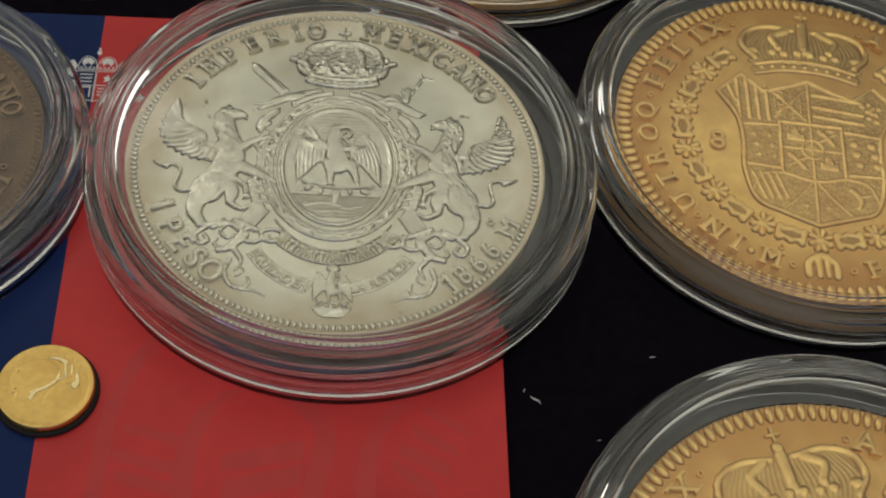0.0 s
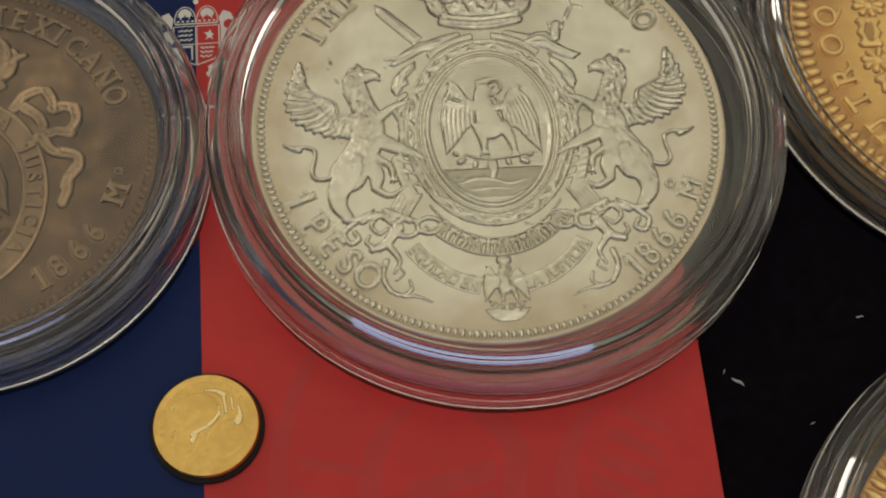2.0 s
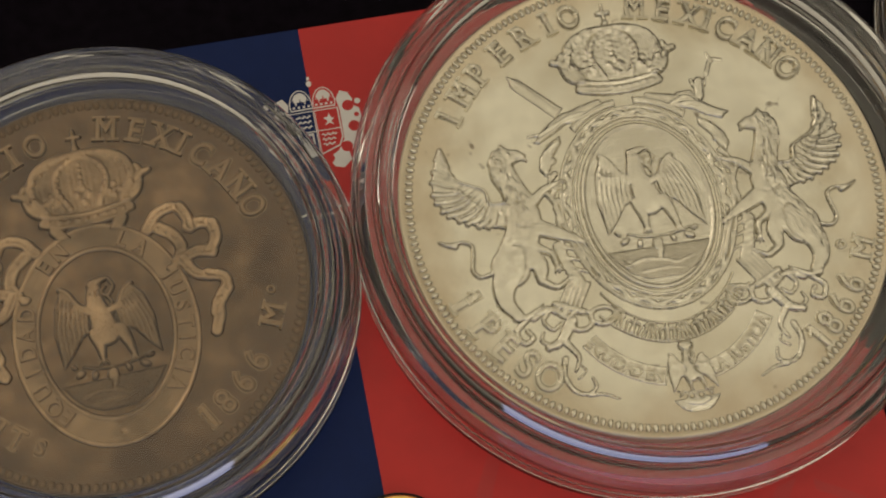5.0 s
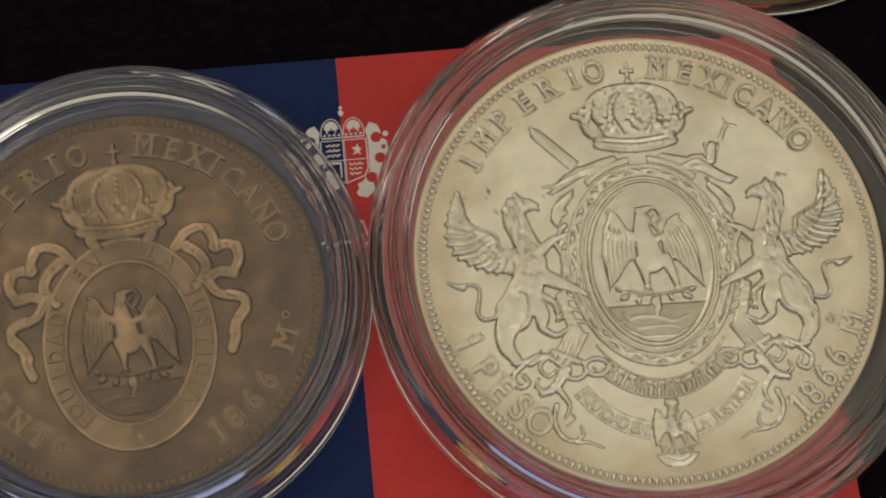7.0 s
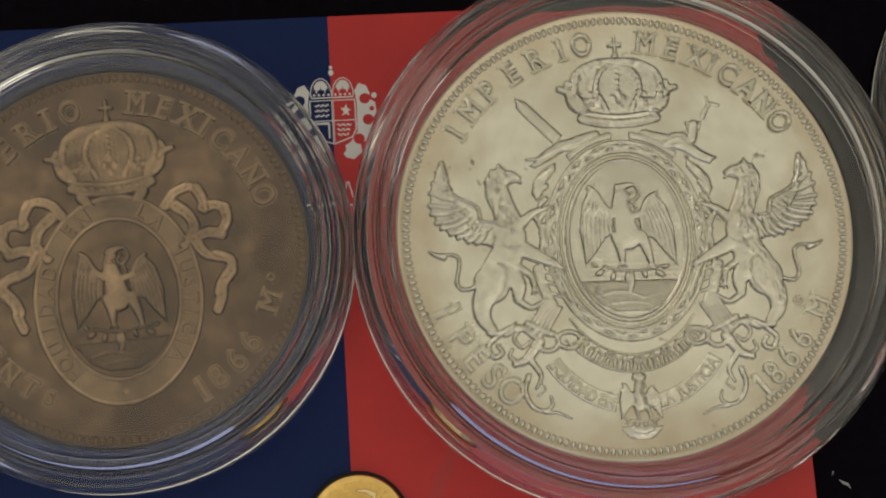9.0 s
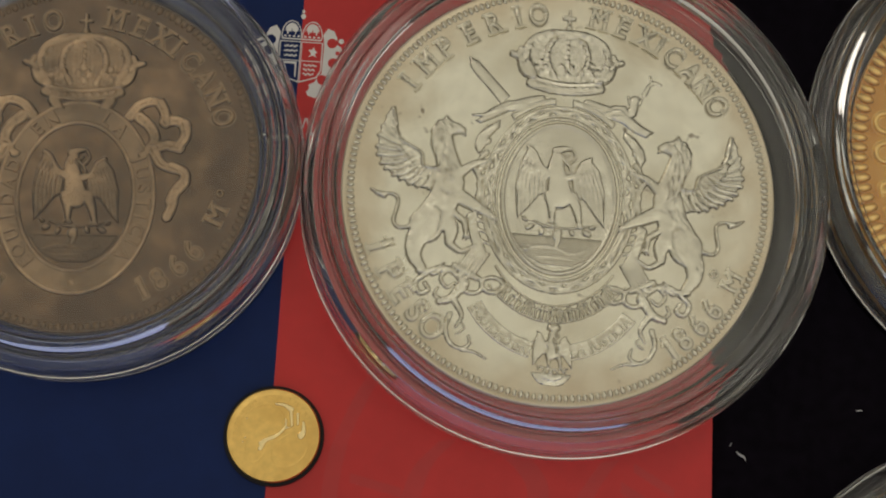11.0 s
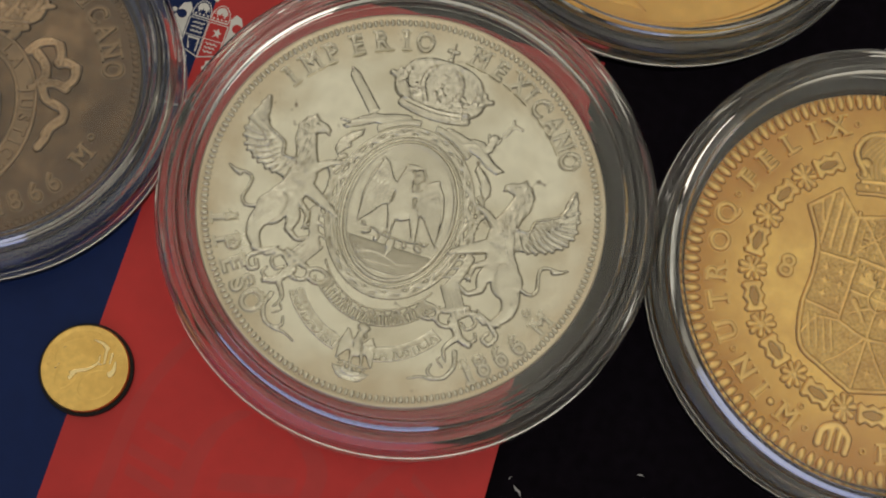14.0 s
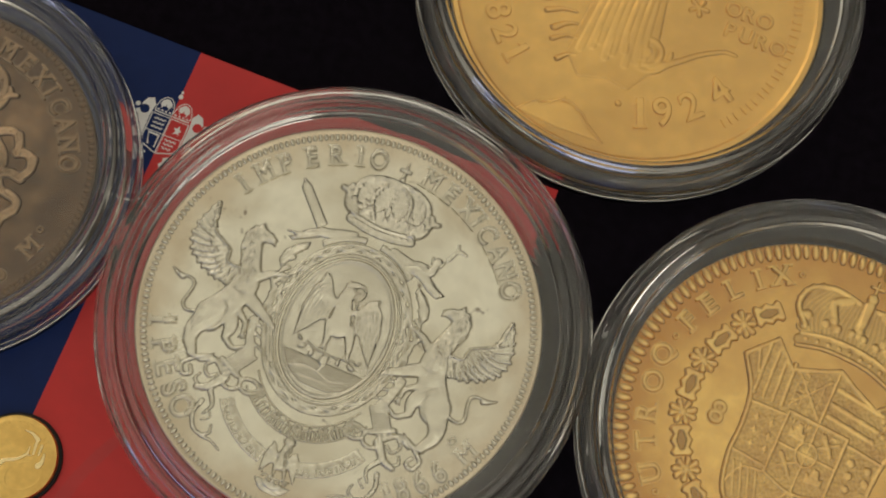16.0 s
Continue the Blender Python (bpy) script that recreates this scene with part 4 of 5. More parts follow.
for ch, ang in zip("EQUIDADENLAJUSTICIA", (214, 219.3, 224.6, 228.6, 232.6, 237.6, 242.6, 249, 254, 285, 289.6, 296, 300.6, 305.2, 309.6, 313, 316.4, 320, 323.8)):
    letter(ch, 7.8 * math.cos(radians(ang)), -6.4 + 7.8 * math.sin(radians(ang)), F + 0.08, ang + 90, 0.92, MAT_SILVER_LETTER, silver, depth=0.24, wide=0.85)
rl = Relief(-2.4, 2.9, -16.9, -11.3, 0.07)
eagle_relief(rl, 0.25, -14.3, 0.47, 0.34)
rl.oval(0.25, -12.0, 0.62, 0.4, 0.34).oval(0.25, -12.7, 0.3, 0.3, 0.3).stroke([(-0.4, -16.1), (0.3, -16.3), (1.0, -16.1)], 0.3, 0.3, 0.26)
rl.build("pendant", MAT_SILVER_RELIEF, silver, F)

# ---- the brown toned coin ----
F = 2.2
toned = coin_blank("toned_coin", 15.25, F, 15.0, 0.16, MAT_TONED)
place(toned, -41.1, -2.35, CARD_Z + 1.76, 3.0)
tagged(toned, "brown toned silver coin, worn, with a crowned oval", "coin", "coins in capsules")
ring_pieces(part("bead", dome_bm(0.40, 0.29, 0.22), MAT_TONED, toned, smooth=True), 150, 14.72, F)
ring_letters(zip("IMPERIO", (159.5, 150, 140.5, 130.7, 120.4, 112, 103.2)), 12.5, F + 0.05, 1.95, MAT_TONED_LETTER, toned, depth=0.34, wide=0.8, serif=True)
ring_letters(zip("MEXICANO", (78.4, 68, 58.9, 51.5, 43.7, 34.7, 25.8, 17.0)), 12.6, F + 0.05, 1.95, MAT_TONED_LETTER, toned, depth=0.34, wide=0.8, serif=True)
ring_letters(zip("CENTs", (206, 214.5, 223.5, 232.5, 241)), 12.3, F + 0.04, 1.7, MAT_TONED_LETTER, toned, inward=True, depth=0.22, wide=0.85, serif=True)
ring_letters(zip("1866", (297.2, 304.2, 312.6, 320.8)), 12.75, F + 0.04, 1.85, MAT_TONED_LETTER, toned, inward=True, depth=0.34, wide=0.9, serif=True)
letter("M", 11.7, -5.0, F + 0.04, 66, 1.7, MAT_TONED_LETTER, toned, depth=0.34, serif=True)
letter("o", 12.0, -3.1, F + 0.04, 66, 1.0, MAT_TONED_LETTER, toned, depth=0.22)

rl = Relief(-5.8, 5.8, 4.2, 13.2)
crown_relief(rl, 0.0, 5.5, 1.0, 0.4).ripple(0.025, 0.5, 4)
rl.stroke([(-2.4, 5.0), (-1.9, 4.2)], 0.55, 0.5, 0.35).stroke([(2.4, 5.0), (1.9, 4.2)], 0.55, 0.5, 0.35)
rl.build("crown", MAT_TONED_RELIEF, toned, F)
rl = Relief(-7.0, 7.0, -12.2, 5.4)
rl.band(-0.1, -3.5, 6.55, 8.35, 0.16, 0.22).band(-0.1, -3.45, 4.85, 6.45, 0.17, 0.24).band(-0.1, -3.5, 5.7, 7.4, 0.85, 0.07, 0.1)
rl.oval(-0.1, -10.9, 0.3, 0.3, 0.18)
rl.build("oval_frame", MAT_TONED_RELIEF, toned, F)
rl = Relief(-4.6, 4.6, -9.8, 2.6, 0.06)
eagle_relief(rl, -0.1, -3.5, 1.0, 0.44).hatch([(-0.4, -0.4), (-0.2, -4.0)], 0.6, 20, 0.4, 0.07, 41).ripple(0.025, 0.5, 5)
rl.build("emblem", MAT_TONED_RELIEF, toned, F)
for ch, a in zip("EQUIDADENLAJUSTICIA", (229, 219.5, 207, 194.5, 182.5, 172, 159.5, 128, 114.5, 65.5, 52, 27, 16.5, 5.5, 355.5, 346.5, 337, 327.5, 317.5)):
    x, y = -0.1 + 5.7 * math.cos(radians(a)), -3.5 + 7.4 * math.sin(radians(a))
    letter(ch, x, y, F + 0.09, math.degrees(math.atan2(7.4 * math.cos(radians(a)), -5.7 * math.sin(radians(a)))) + 180, 1.2, MAT_TONED_LETTER, toned, depth=0.26, wide=0.9)
rl = Relief(3.4, 10.2, -5.8, 6.2)
ribbon(rl, [(4.1, 3.6), (4.9, 4.6), (6.0, 5.0), (6.8, 4.7)], 0.5, 0.32)
ribbon(rl, [(6.7, 4.8), (7.1, 3.9), (7.2, 3.0)], 0.52, 0.38)
ribbon(rl, [(7.1, 3.2), (8.1, 3.3), (8.9, 2.9)], 0.55, 0.3)
ribbon(rl, [(8.8, 3.0), (8.9, 1.9), (8.3, 0.9)], 0.54, 0.38)
ribbon(rl, [(8.4, 0.9), (7.2, 1.1), (6.2, 0.6)], 0.55, 0.3)
ribbon(rl, [(5.0, 3.5), (5.9, 2.7), (6.3, 1.6), (5.8, 0.6)], 0.55, 0.26)
ribbon(rl, [(6.2, 0.7), (6.9, -0.5), (7.9, -1.0)], 0.5, 0.36)
ribbon(rl, [(7.8, -0.8), (8.9, -1.3), (9.0, -2.3)], 0.5, 0.38)
ribbon(rl, [(8.9, -2.2), (8.1, -3.2), (8.0, -4.2), (7.6, -5.2)], 0.55, 0.3)
rl.stroke([(8.4, -2.9), (7.6, -3.6), (7.7, -4.6)], 0.25, 0.12, 0.28)
rl.oval(5.4, 0.2, 0.5, 0.4, 0.34)
rl.ripple(0.04, 0.55, 6)
rl.build("ribbon", MAT_TONED_RELIEF, toned, F)
rl.build("ribbon", MAT_TONED_RELIEF, toned, F, flip=True)


# ---- the old gold coins ----
def old_gold_coin(x, y, turn, label):
    F = 2.05
    coin = coin_blank("gold_coin", 18.95, F, 18.7, 0.12, MAT_GOLD)
    place(coin, x, y, 0.96, turn)
    tagged(coin, label, "coin", "coins in capsules")
    ring_pieces(part("denticle", dome_bm(0.84, 0.42, 0.46), MAT_GOLD_RELIEF, coin, smooth=True), 122, 18.15, F)
    kw = dict(depth=0.44, serif=True)
    ring_letters(zip("INUTROQFELIX", (241, 232, 218.5, 207.8, 198, 187.3, 177.3, 162.2, 152.8, 142.3, 132.8, 124.4)), 15.85, F + 0.06, 2.0, MAT_GOLD_RELIEF, coin, **kw)
    ring_letters(zip("AUSPICEDEO", (62, 52, 42, 33, 25, 17, 7, 350, 340, 329)), 15.85, F + 0.06, 2.0, MAT_GOLD_RELIEF, coin, **kw)
    ring_letters(zip("MFM", (252.6, 287, 297)), 15.85, F + 0.06, 1.8, MAT_GOLD_RELIEF, coin, inward=True, **kw)
    letter("o", 14.3 * math.cos(radians(255)), 14.3 * math.sin(radians(255)), F + 0.06, -15, 0.9, MAT_GOLD_RELIEF, coin, depth=0.3)
    ring_pieces(part("dot", dome_bm(0.42, 0.42, 0.34), MAT_GOLD_RELIEF, coin, smooth=True), 1, 15.85, F, 246)
    dot = coin.children[-1]
    for a in (225, 169.3, 116.8, 260, 280, 305, 68):
        share(dot, 15.85 * math.cos(radians(a)), 15.85 * math.sin(radians(a)), F)
    for sx in (-1, 1):
        letter("8" if sx < 0 else "S", sx * 9.1, -1.8, F + 0.06, 0, 2.3, MAT_GOLD_RELIEF, coin, depth=0.34)
    # collar of links and flowers
    rl = Relief(-1.4, 1.4, -2.2, 2.2, 0.1)
    rl.polygon([(-0.8, -1.5), (-1.1, -1.1), (-0.75, -0.6), (-1.1, 0), (-0.75, 0.6), (-1.1, 1.1), (-0.8, 1.5), (0.8, 1.5), (1.1, 1.1), (0.75, 0.6), (1.1, 0), (0.75, -0.6), (1.1, -1.1), (0.8, -1.5)], 0.40, 0.25)
    hole = np.hypot(rl.X / 0.42, rl.Y / 0.95) < 1
    rl.Z = np.where(hole, 0.05, rl.Z)
    link_ob = rl.build("chain_link", MAT_GOLD_RELIEF, coin, 0.0)
    rl = Relief(-2.0, 2.0, -1.6, 1.6, 0.1)
    rl.oval(0, 0, 0.42, 0.42, 0.46)
    for k in range(8):
        a = radians(45 * k + 22)
        rl.stroke([(0.5 * math.cos(a), 0.42 * math.sin(a)), (1.12 * math.cos(a), 0.92 * math.sin(a))], 0.2, 0.34, 0.40)
    flower_ob = rl.build("chain_flower", MAT_GOLD_RELIEF, coin, 0.0)
    for k in range(12):
        a = 133 + 24.9 * k
        if k == 0:
            link_ob.matrix_local = Matrix.LocRotScale((12.45 * MM * math.cos(radians(a)), 12.45 * MM * math.sin(radians(a)), F * MM), Euler((0, 0, radians(a))), None)
        else:
            share(link_ob, 12.45 * math.cos(radians(a)), 12.45 * math.sin(radians(a)), F, a)
        a += 12.45
        if k == 0:
            flower_ob.matrix_local = Matrix.LocRotScale((12.45 * MM * math.cos(radians(a)), 12.45 * MM * math.sin(radians(a)), F * MM), Euler((0, 0, radians(a))), None)
        elif k < 11:
            share(flower_ob, 12.45 * math.cos(radians(a)), 12.45 * math.sin(radians(a)), F, a)
    # shield
    rl = Relief(-9.6, 9.6, -11.6, 8.0, 0.08)
    half = [(4.4, 5.2), (6.6, 7.3), (8.9, 4.6), (7.1, 1.6), (6.6, -1.6), (6.6, -5.0), (5.6, -8.4), (3.2, -9.6)]
    rl.polygon([(0, 7.2)] + half + [(0, -10.8)] + [(-x, y) for x, y in reversed(half)], 0.13, 0.2)
    for m in (-1, 1):
        rl.stroke([(0, 7.2), (m * 2.0, 6.2), (m * 4.4, 5.2)], 0.26, 0.26, 0.34)
        rl.stroke([(m * 4.4, 5.2), (m * 6.6, 7.3)], 0.26, 0.26, 0.34).stroke([(m * 6.6, 7.3), (m * 8.9, 4.6)], 0.26, 0.26, 0.34)
        rl.stroke([(m * 8.9, 4.6), (m * 7.1, 1.6), (m * 6.6, -1.6), (m * 6.6, -5.0), (m * 5.6, -8.4), (m * 3.2, -9.6), (0, -10.8)], 0.26, 0.26, 0.34)
        rl.stroke([(m * 3.0, 1.5), (m * 3.0, -4.9)], 0.2, 0.2, 0.3)
        rl.stroke([(m * 3.0, 1.0), (m * 7.0, 0.7)], 0.18, 0.18, 0.28).stroke([(m * 3.0, -4.4), (m * 6.6, -4.2)], 0.18, 0.18, 0.28)
        rl.stroke([(0, -5.4), (m * 1.6, -7.6), (m * 3.4, -9.5)], 0.16, 0.16, 0.26)
        rl.stroke([(m * 2.9, -4.9), (m * 5.0, -5.4), (m * 6.0, -7.6)], 0.16, 0.16, 0.26)
    rl.stroke([(-3.0, 1.5), (3.0, 1.5)], 0.2, 0.2, 0.3).stroke([(-3.0, -1.7), (3.0, -1.7)], 0.16, 0.16, 0.26)
    rl.stroke([(-3.0, -4.9), (0, -5.6), (3.0, -4.9)], 0.2, 0.2, 0.3).stroke([(0, 7.0), (0, -10.6)], 0.16, 0.16, 0.26)
    for k in range(5):
        x = -8.0 + 0.95 * k
        rl.stroke([(x, 5.4 + (1.2 if k in (1, 2) else 0.4)), (x + 0.25 if k else x + 0.8, 1.6 if k else 3.6)], 0.24, 0.24, 0.3)
    for k in range(4):
        rl.stroke([(-3.4 + 0.85 * k, 5.6), (-3.2 + 0.8 * k, 2.0)], 0.12, 0.12, 0.2)
    rl.stroke([(-3.6, 5.4), (-0.4, 2.0)], 0.18, 0.18, 0.26).stroke([(-3.4, 2.0), (-0.4, 5.8)], 0.18, 0.18, 0.26)
    for y in (5.2, 3.6, 2.4):
        rl.stroke([(0.5, y + 0.3), (5.2, y - 0.1)], 0.3, 0.3, 0.26)
    for k in range(11):
        rl.oval(6.2 + 0.8 * math.cos(k * 2.4) * (k / 8), 4.2 + 1.2 * math.sin(k * 2.4) * (k / 8), 0.34, 0.34, 0.3)
    for k in range(6):
        for m in (-1, 1):
            px, py = m * (4.1 + 1.6 * (k % 2)) + 0.1 * k, -0.4 - 1.25 * (k // 2)
            if m > 0:
                rl.oval(px, py, 0.46, 0.46, 0.34)
            else:
                rl.oval(px, py, 0.2, 0.5, 0.3).oval(px, py - 0.1, 0.42, 0.18, 0.3)
    for (qx, qy, q) in ((-1.5, 0.0, 0), (1.5, 0.0, 1), (-1.5, -3.3, 1), (1.5, -3.3, 0)):
        if q:
            rl.stroke([(qx - 0.7, qy + 0.7), (qx, qy), (qx + 0.6, qy - 0.8)], 0.36, 0.28, 0.3).stroke([(qx + 0.1, qy + 0.1), (qx + 0.9, qy + 0.6)], 0.2, 0.2, 0.28).stroke([(qx - 0.1, qy - 0.1), (qx - 0.8, qy - 0.6)], 0.2, 0.16, 0.28)
        else:
            rl.polygon([(qx - 0.9, qy - 0.8), (qx - 0.9, qy + 0.4), (qx - 0.5, qy + 0.1), (qx - 0.3, qy + 0.9), (qx + 0.3, qy + 0.9), (qx + 0.5, qy + 0.1), (qx + 0.9, qy + 0.4), (qx + 0.9, qy - 0.8)], 0.3, 0.2)
    rl.band(0, -1.7, 1.0, 1.15, 0.14, 0.34).oval(0, -1.7, 0.8, 0.95, 0.2)
    for k in range(4):
        rl.stroke([(-5.9 + 0.75 * k, -5.2), (-4.8 + 0.7 * k, -8.2 + 0.1 * k)], 0.2, 0.2, 0.26)
    for m, yy in ((-1, -8.6), (1, -8.6)):
        rl.oval(m * 1.0, yy, 0.2, 0.5, 0.26).oval(m * 1.0, yy, 0.5, 0.18, 0.26)
    rl.stroke([(3.4, -6.2), (4.2, -7.2), (3.9, -8.3)], 0.35, 0.25, 0.3).stroke([(3.9, -7.0), (5.0, -6.6)], 0.22, 0.18, 0.28)
    rl.hatch([(-3.0, 4.0), (3.0, 3.8)], 2.0, 30, 0.5, 0.08, 51).hatch([(-1.5, 1.0), (-1.5, -4.6)], 1.1, 24, 0.4, 0.08, 52).hatch([(1.5, 1.0), (1.5, -4.6)], 1.1, 24, 0.4, 0.08, 53)
    rl.ripple(0.03, 0.7, 7)
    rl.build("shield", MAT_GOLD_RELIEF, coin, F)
    # crown
    rl = Relief(-7.4, 7.4, 6.6, 17.4, 0.1)
    rl.polygon([(-5.0, 8.6), (-6.2, 11.2), (-5.6, 13.4), (-3.6, 14.4), (0, 14.5), (3.6, 14.4), (5.6, 13.4), (6.2, 11.2), (5.0, 8.6), (0, 9.6)], 0.14, 0.3)
    for k in range(-12, 13):
        rl.stroke([(0.4 * k, 9.3), (0.47 * k, 11.4), (0.36 * k, 13.9)], 0.1, 0.08, 0.06, top="add")
    for off, hw in ((7.6, 0.2), (8.9, 0.2), (8.25, 0.5)):
        rl.stroke([(-5.0, off), (-2.5, off + 0.75), (0, off + 0.95), (2.5, off + 0.75), (5.0, off)], hw, hw, 0.3 if hw < 0.3 else 0.14)
    for k in range(-4, 5):
        rl.oval(k * 1.1, 9.1 - 0.035 * k * k, 0.22, 0.22, 0.2, top="add")
    for m in (-1, 1):
        for k in range(5):
            rl.band(m * (0.7 + 1.1 * k), 10.0 - 0.03 * k * k, 0.55, 0.4, 0.12, 0.26, None, 180, 360)
        rl.stroke([(m * 5.0, 9.8), (m * 6.3, 11.4), (m * 5.8, 13.4), (m * 3.6, 14.4), (m * 1.0, 14.2)], 0.34, 0.3, 0.38)
        for k in range(9):
            a = radians(-40 + 21 * k)
            rl.oval(m * (3.6 + 2.9 * math.cos(a)), 12.0 + 2.5 * math.sin(a), 0.24, 0.24, 0.34)
        rl.stroke([(m * 1.8, 14.0), (m * 3.2, 13.0), (m * 2.6, 11.6)], 0.5, 0.4, 0.38)
        rl.oval(m * 5.2, 10.8, 0.6, 0.5, 0.4)
        for dx, dy in ((0, 0.7), (-0.6, 0), (0.6, 0)):
            rl.oval(m * 2.6 + dx, 11.1 + dy - 0.3, 0.46, 0.46, 0.42)
    rl.stroke([(0, 14.4), (0, 12.4), (0, 11.2)], 0.55, 0.4, 0.4)
    for dx, dy in ((0, 0.6), (-0.6, 0), (0.6, 0)):
        rl.oval(dx, 11.0 + dy, 0.48, 0.48, 0.44)
    rl.oval(0, 15.1, 0.6, 0.6, 0.42).stroke([(0, 15.4), (0, 16.9)], 0.2, 0.2, 0.34).stroke([(-0.55, 16.3), (0.55, 16.3)], 0.18, 0.18, 0.34)
    rl.build("crown", MAT_GOLD_RELIEF, coin, F)
    # the hanging pendant, a plain folded mass
    rl = Relief(-2.2, 2.2, -17.2, -13.2, 0.1)
    rl.stroke([(-1.3, -16.4), (-1.2, -15.0), (0, -14.2), (1.2, -15.0), (1.3, -16.4)], 0.42, 0.36, 0.36).stroke([(-0.4, -14.6), (-0.3, -16.5)], 0.36, 0.3, 0.34).stroke([(0.4, -14.6), (0.5, -16.4)], 0.34, 0.28, 0.34).ripple(0.03, 0.4)
    rl.build("pendant", MAT_GOLD_RELIEF, coin, F)
    return coin


old_gold_coin(44.4, 3.6, -6.0, "old gold coin with a crowned shield inside a chain collar")
old_gold_coin(39.2, -44.2, 13.0, "second old gold coin with crown and coarse toothed rim")

# ---- the bright gold coin ----
F = 2.05
bright = coin_blank("gold_coin", 19.0, F, 18.3, 0.25, MAT_GOLD_PLAIN)
place(bright, 14.4, 40.5, 0.96, 0.0)
tagged(bright, "bright yellow gold coin with dates and soft draped relief", "coin", "coins in capsules")
kw = dict(depth=0.26)
ring_letters(zip("1821", (204, 212.8, 222.6, 231.6)), 14.5, F + 0.04, 2.6, MAT_GOLD_BRIGHT, bright, inward=True, **kw)
ring_letters(zip("1924", (289.7, 299.4, 311.6, 325.8)), 13.5, F + 0.04, 3.0, MAT_GOLD_BRIGHT, bright, inward=True, **kw)
for word, x, y, step in (("ORO", 9.9, 1.4, 1.65), ("PURO", 10.2, -0.9, 1.7)):
    for k, ch in enumerate(word):
        letter(ch, x + step * k, y - 0.02 * k, F + 0.04, 0, 1.65, MAT_GOLD_BRIGHT, bright, depth=0.24)
rl = Relief(-9.4, 13.0, -12.6, 12.0, 0.1)
rl.polygon([(-2.6, 11.0), (-3.4, 0), (-4.0, -5.0), (-4.4, -9.4), (-2.6, -11.4), (0.2, -10.6), (2.6, -11.0), (4.4, -8.0), (3.4, -1.0), (2.6, 11.0)], 0.12, 3.0)
for k in range(9):
    x = -3.0 + 0.72 * k
    rl.stroke([(0.6 * x, 9), (0.8 * x + 0.2 * (k % 2), 2.0), (0.95 * x, -4.0 - 0.4 * (k % 3)), (1.1 * x + 0.3 * (k % 2), -8.6 + 0.7 * (k % 3))], 0.2, 0.42, 0.12 + 0.04 * (k % 2), 0.4, top="add")
for (ax, ay), (bx, by), r in (((-8.2, -4.6), (-4.6, -3.2), 0.42), ((-7.7, -5.9), (-4.8, -5.0), 0.34), ((-6.4, -7.4), (-4.4, -6.2), 0.4), ((-6.2, -8.6), (-4.0, -7.6), 0.3), ((-5.0, -10.4), (-3.4, -9.4), 0.34)):
    rl.stroke([(ax, ay), ((ax + bx) / 2, (ay + by) / 2 + 0.25), (bx, by)], r, 0.12, 0.3, 0.5).oval(ax, ay, r * 1.1, r * 0.8, 0.34)
rl.band(3.2, -6.2, 2.3, 2.2, 0.3, 0.16, 0.4, 150, 380).band(3.2, -6.3, 1.4, 1.4, 0.3, 0.2, 0.4).oval(3.1, -6.4, 0.6, 0.7, 0.24)
rl.stroke([(3.9, -7.7), (5.2, -7.0), (6.4, -6.1), (8.2, -4.6), (10.3, -3.4), (11.6, -3.3)], 0.42, 0.2, 0.2, 0.5)
rl.hatch([(-1.5, 8), (-1.8, -8)], 3.0, 40, 1.4, 0.06, 61, 0.16)
rl.build("draped_relief", MAT_GOLD_BRIGHT, bright, F)
rl = Relief(-8.6, 3.6, -17.9, -13.4, 0.08)
rl.polygon([(-7.0, -16.9), (-5.5, -15.5), (-4.6, -15.5), (-3.2, -14.5), (-2.1, -14.4), (-0.8, -15.1), (0.1, -16.0), (1.8, -17.1), (-2.6, -17.3)], 0.13, 0.5)
rl.stroke([(-7.0, -16.9), (-5.5, -15.4), (-4.7, -15.5), (-3.2, -14.4), (-2.1, -14.3), (-0.7, -15.0), (0.2, -15.9), (2.1, -17.1)], 0.14, 0.1, 0.26)
rl.stroke([(-5.6, -15.4), (-4.2, -14.9), (-2.9, -14.0)], 0.12, 0.08, 0.2)
rl.build("hill", MAT_GOLD_BRIGHT, bright, F)
rl = Relief(4.4, 8.6, -1.6, 2.2, 0.1)
for k in range(5):
    rl.stroke([(6.5, 0.2), (6.5 + 0.9 * math.cos(k * 1.26), 0.2 + 0.8 * math.sin(k * 1.26))], 0.2, 0.28, 0.3)
rl.build("mint_mark", MAT_GOLD_BRIGHT, bright, F)
ring_pieces(part("dot", dome_bm(0.35, 0.35, 0.25), MAT_GOLD_BRIGHT, bright, smooth=True), 1, 12.8, F, 280)
# worn lettering along the rim, plain bars
for k in range(22):
    wide, a = 0.28 + 0.16 * (k % 3), 320 + 2.9 * k
    bar = part("rim_bar", box_bm(-0.5, 0.5, -wide / 2, wide / 2, -0.1, 0.12, 0.05), MAT_GOLD_BRIGHT, bright)
    bar.matrix_local = Matrix.LocRotScale((16.5 * MM * math.cos(radians(a)), 16.5 * MM * math.sin(radians(a)), F * MM), Euler((0, 0, radians(a))), None)

# ---- the card ----
card = part("coin_card", box_bm(-61.3, 14.2, -58, 18.25, 0.02, CARD_Z - 0.05, 0.08), MAT_EDGE, None)
tagged(card, "blue and red printed presentation card with a white crest", "card")
part("blue_panel", box_bm(-61.32, -23.552, -58.02, 18.27, CARD_Z - 0.06, CARD_Z, 0.02), MAT_BLUE, card)
part("red_panel", box_bm(-23.548, 14.22, -58.02, 18.27, CARD_Z - 0.06, CARD_Z, 0.02), MAT_RED, card)


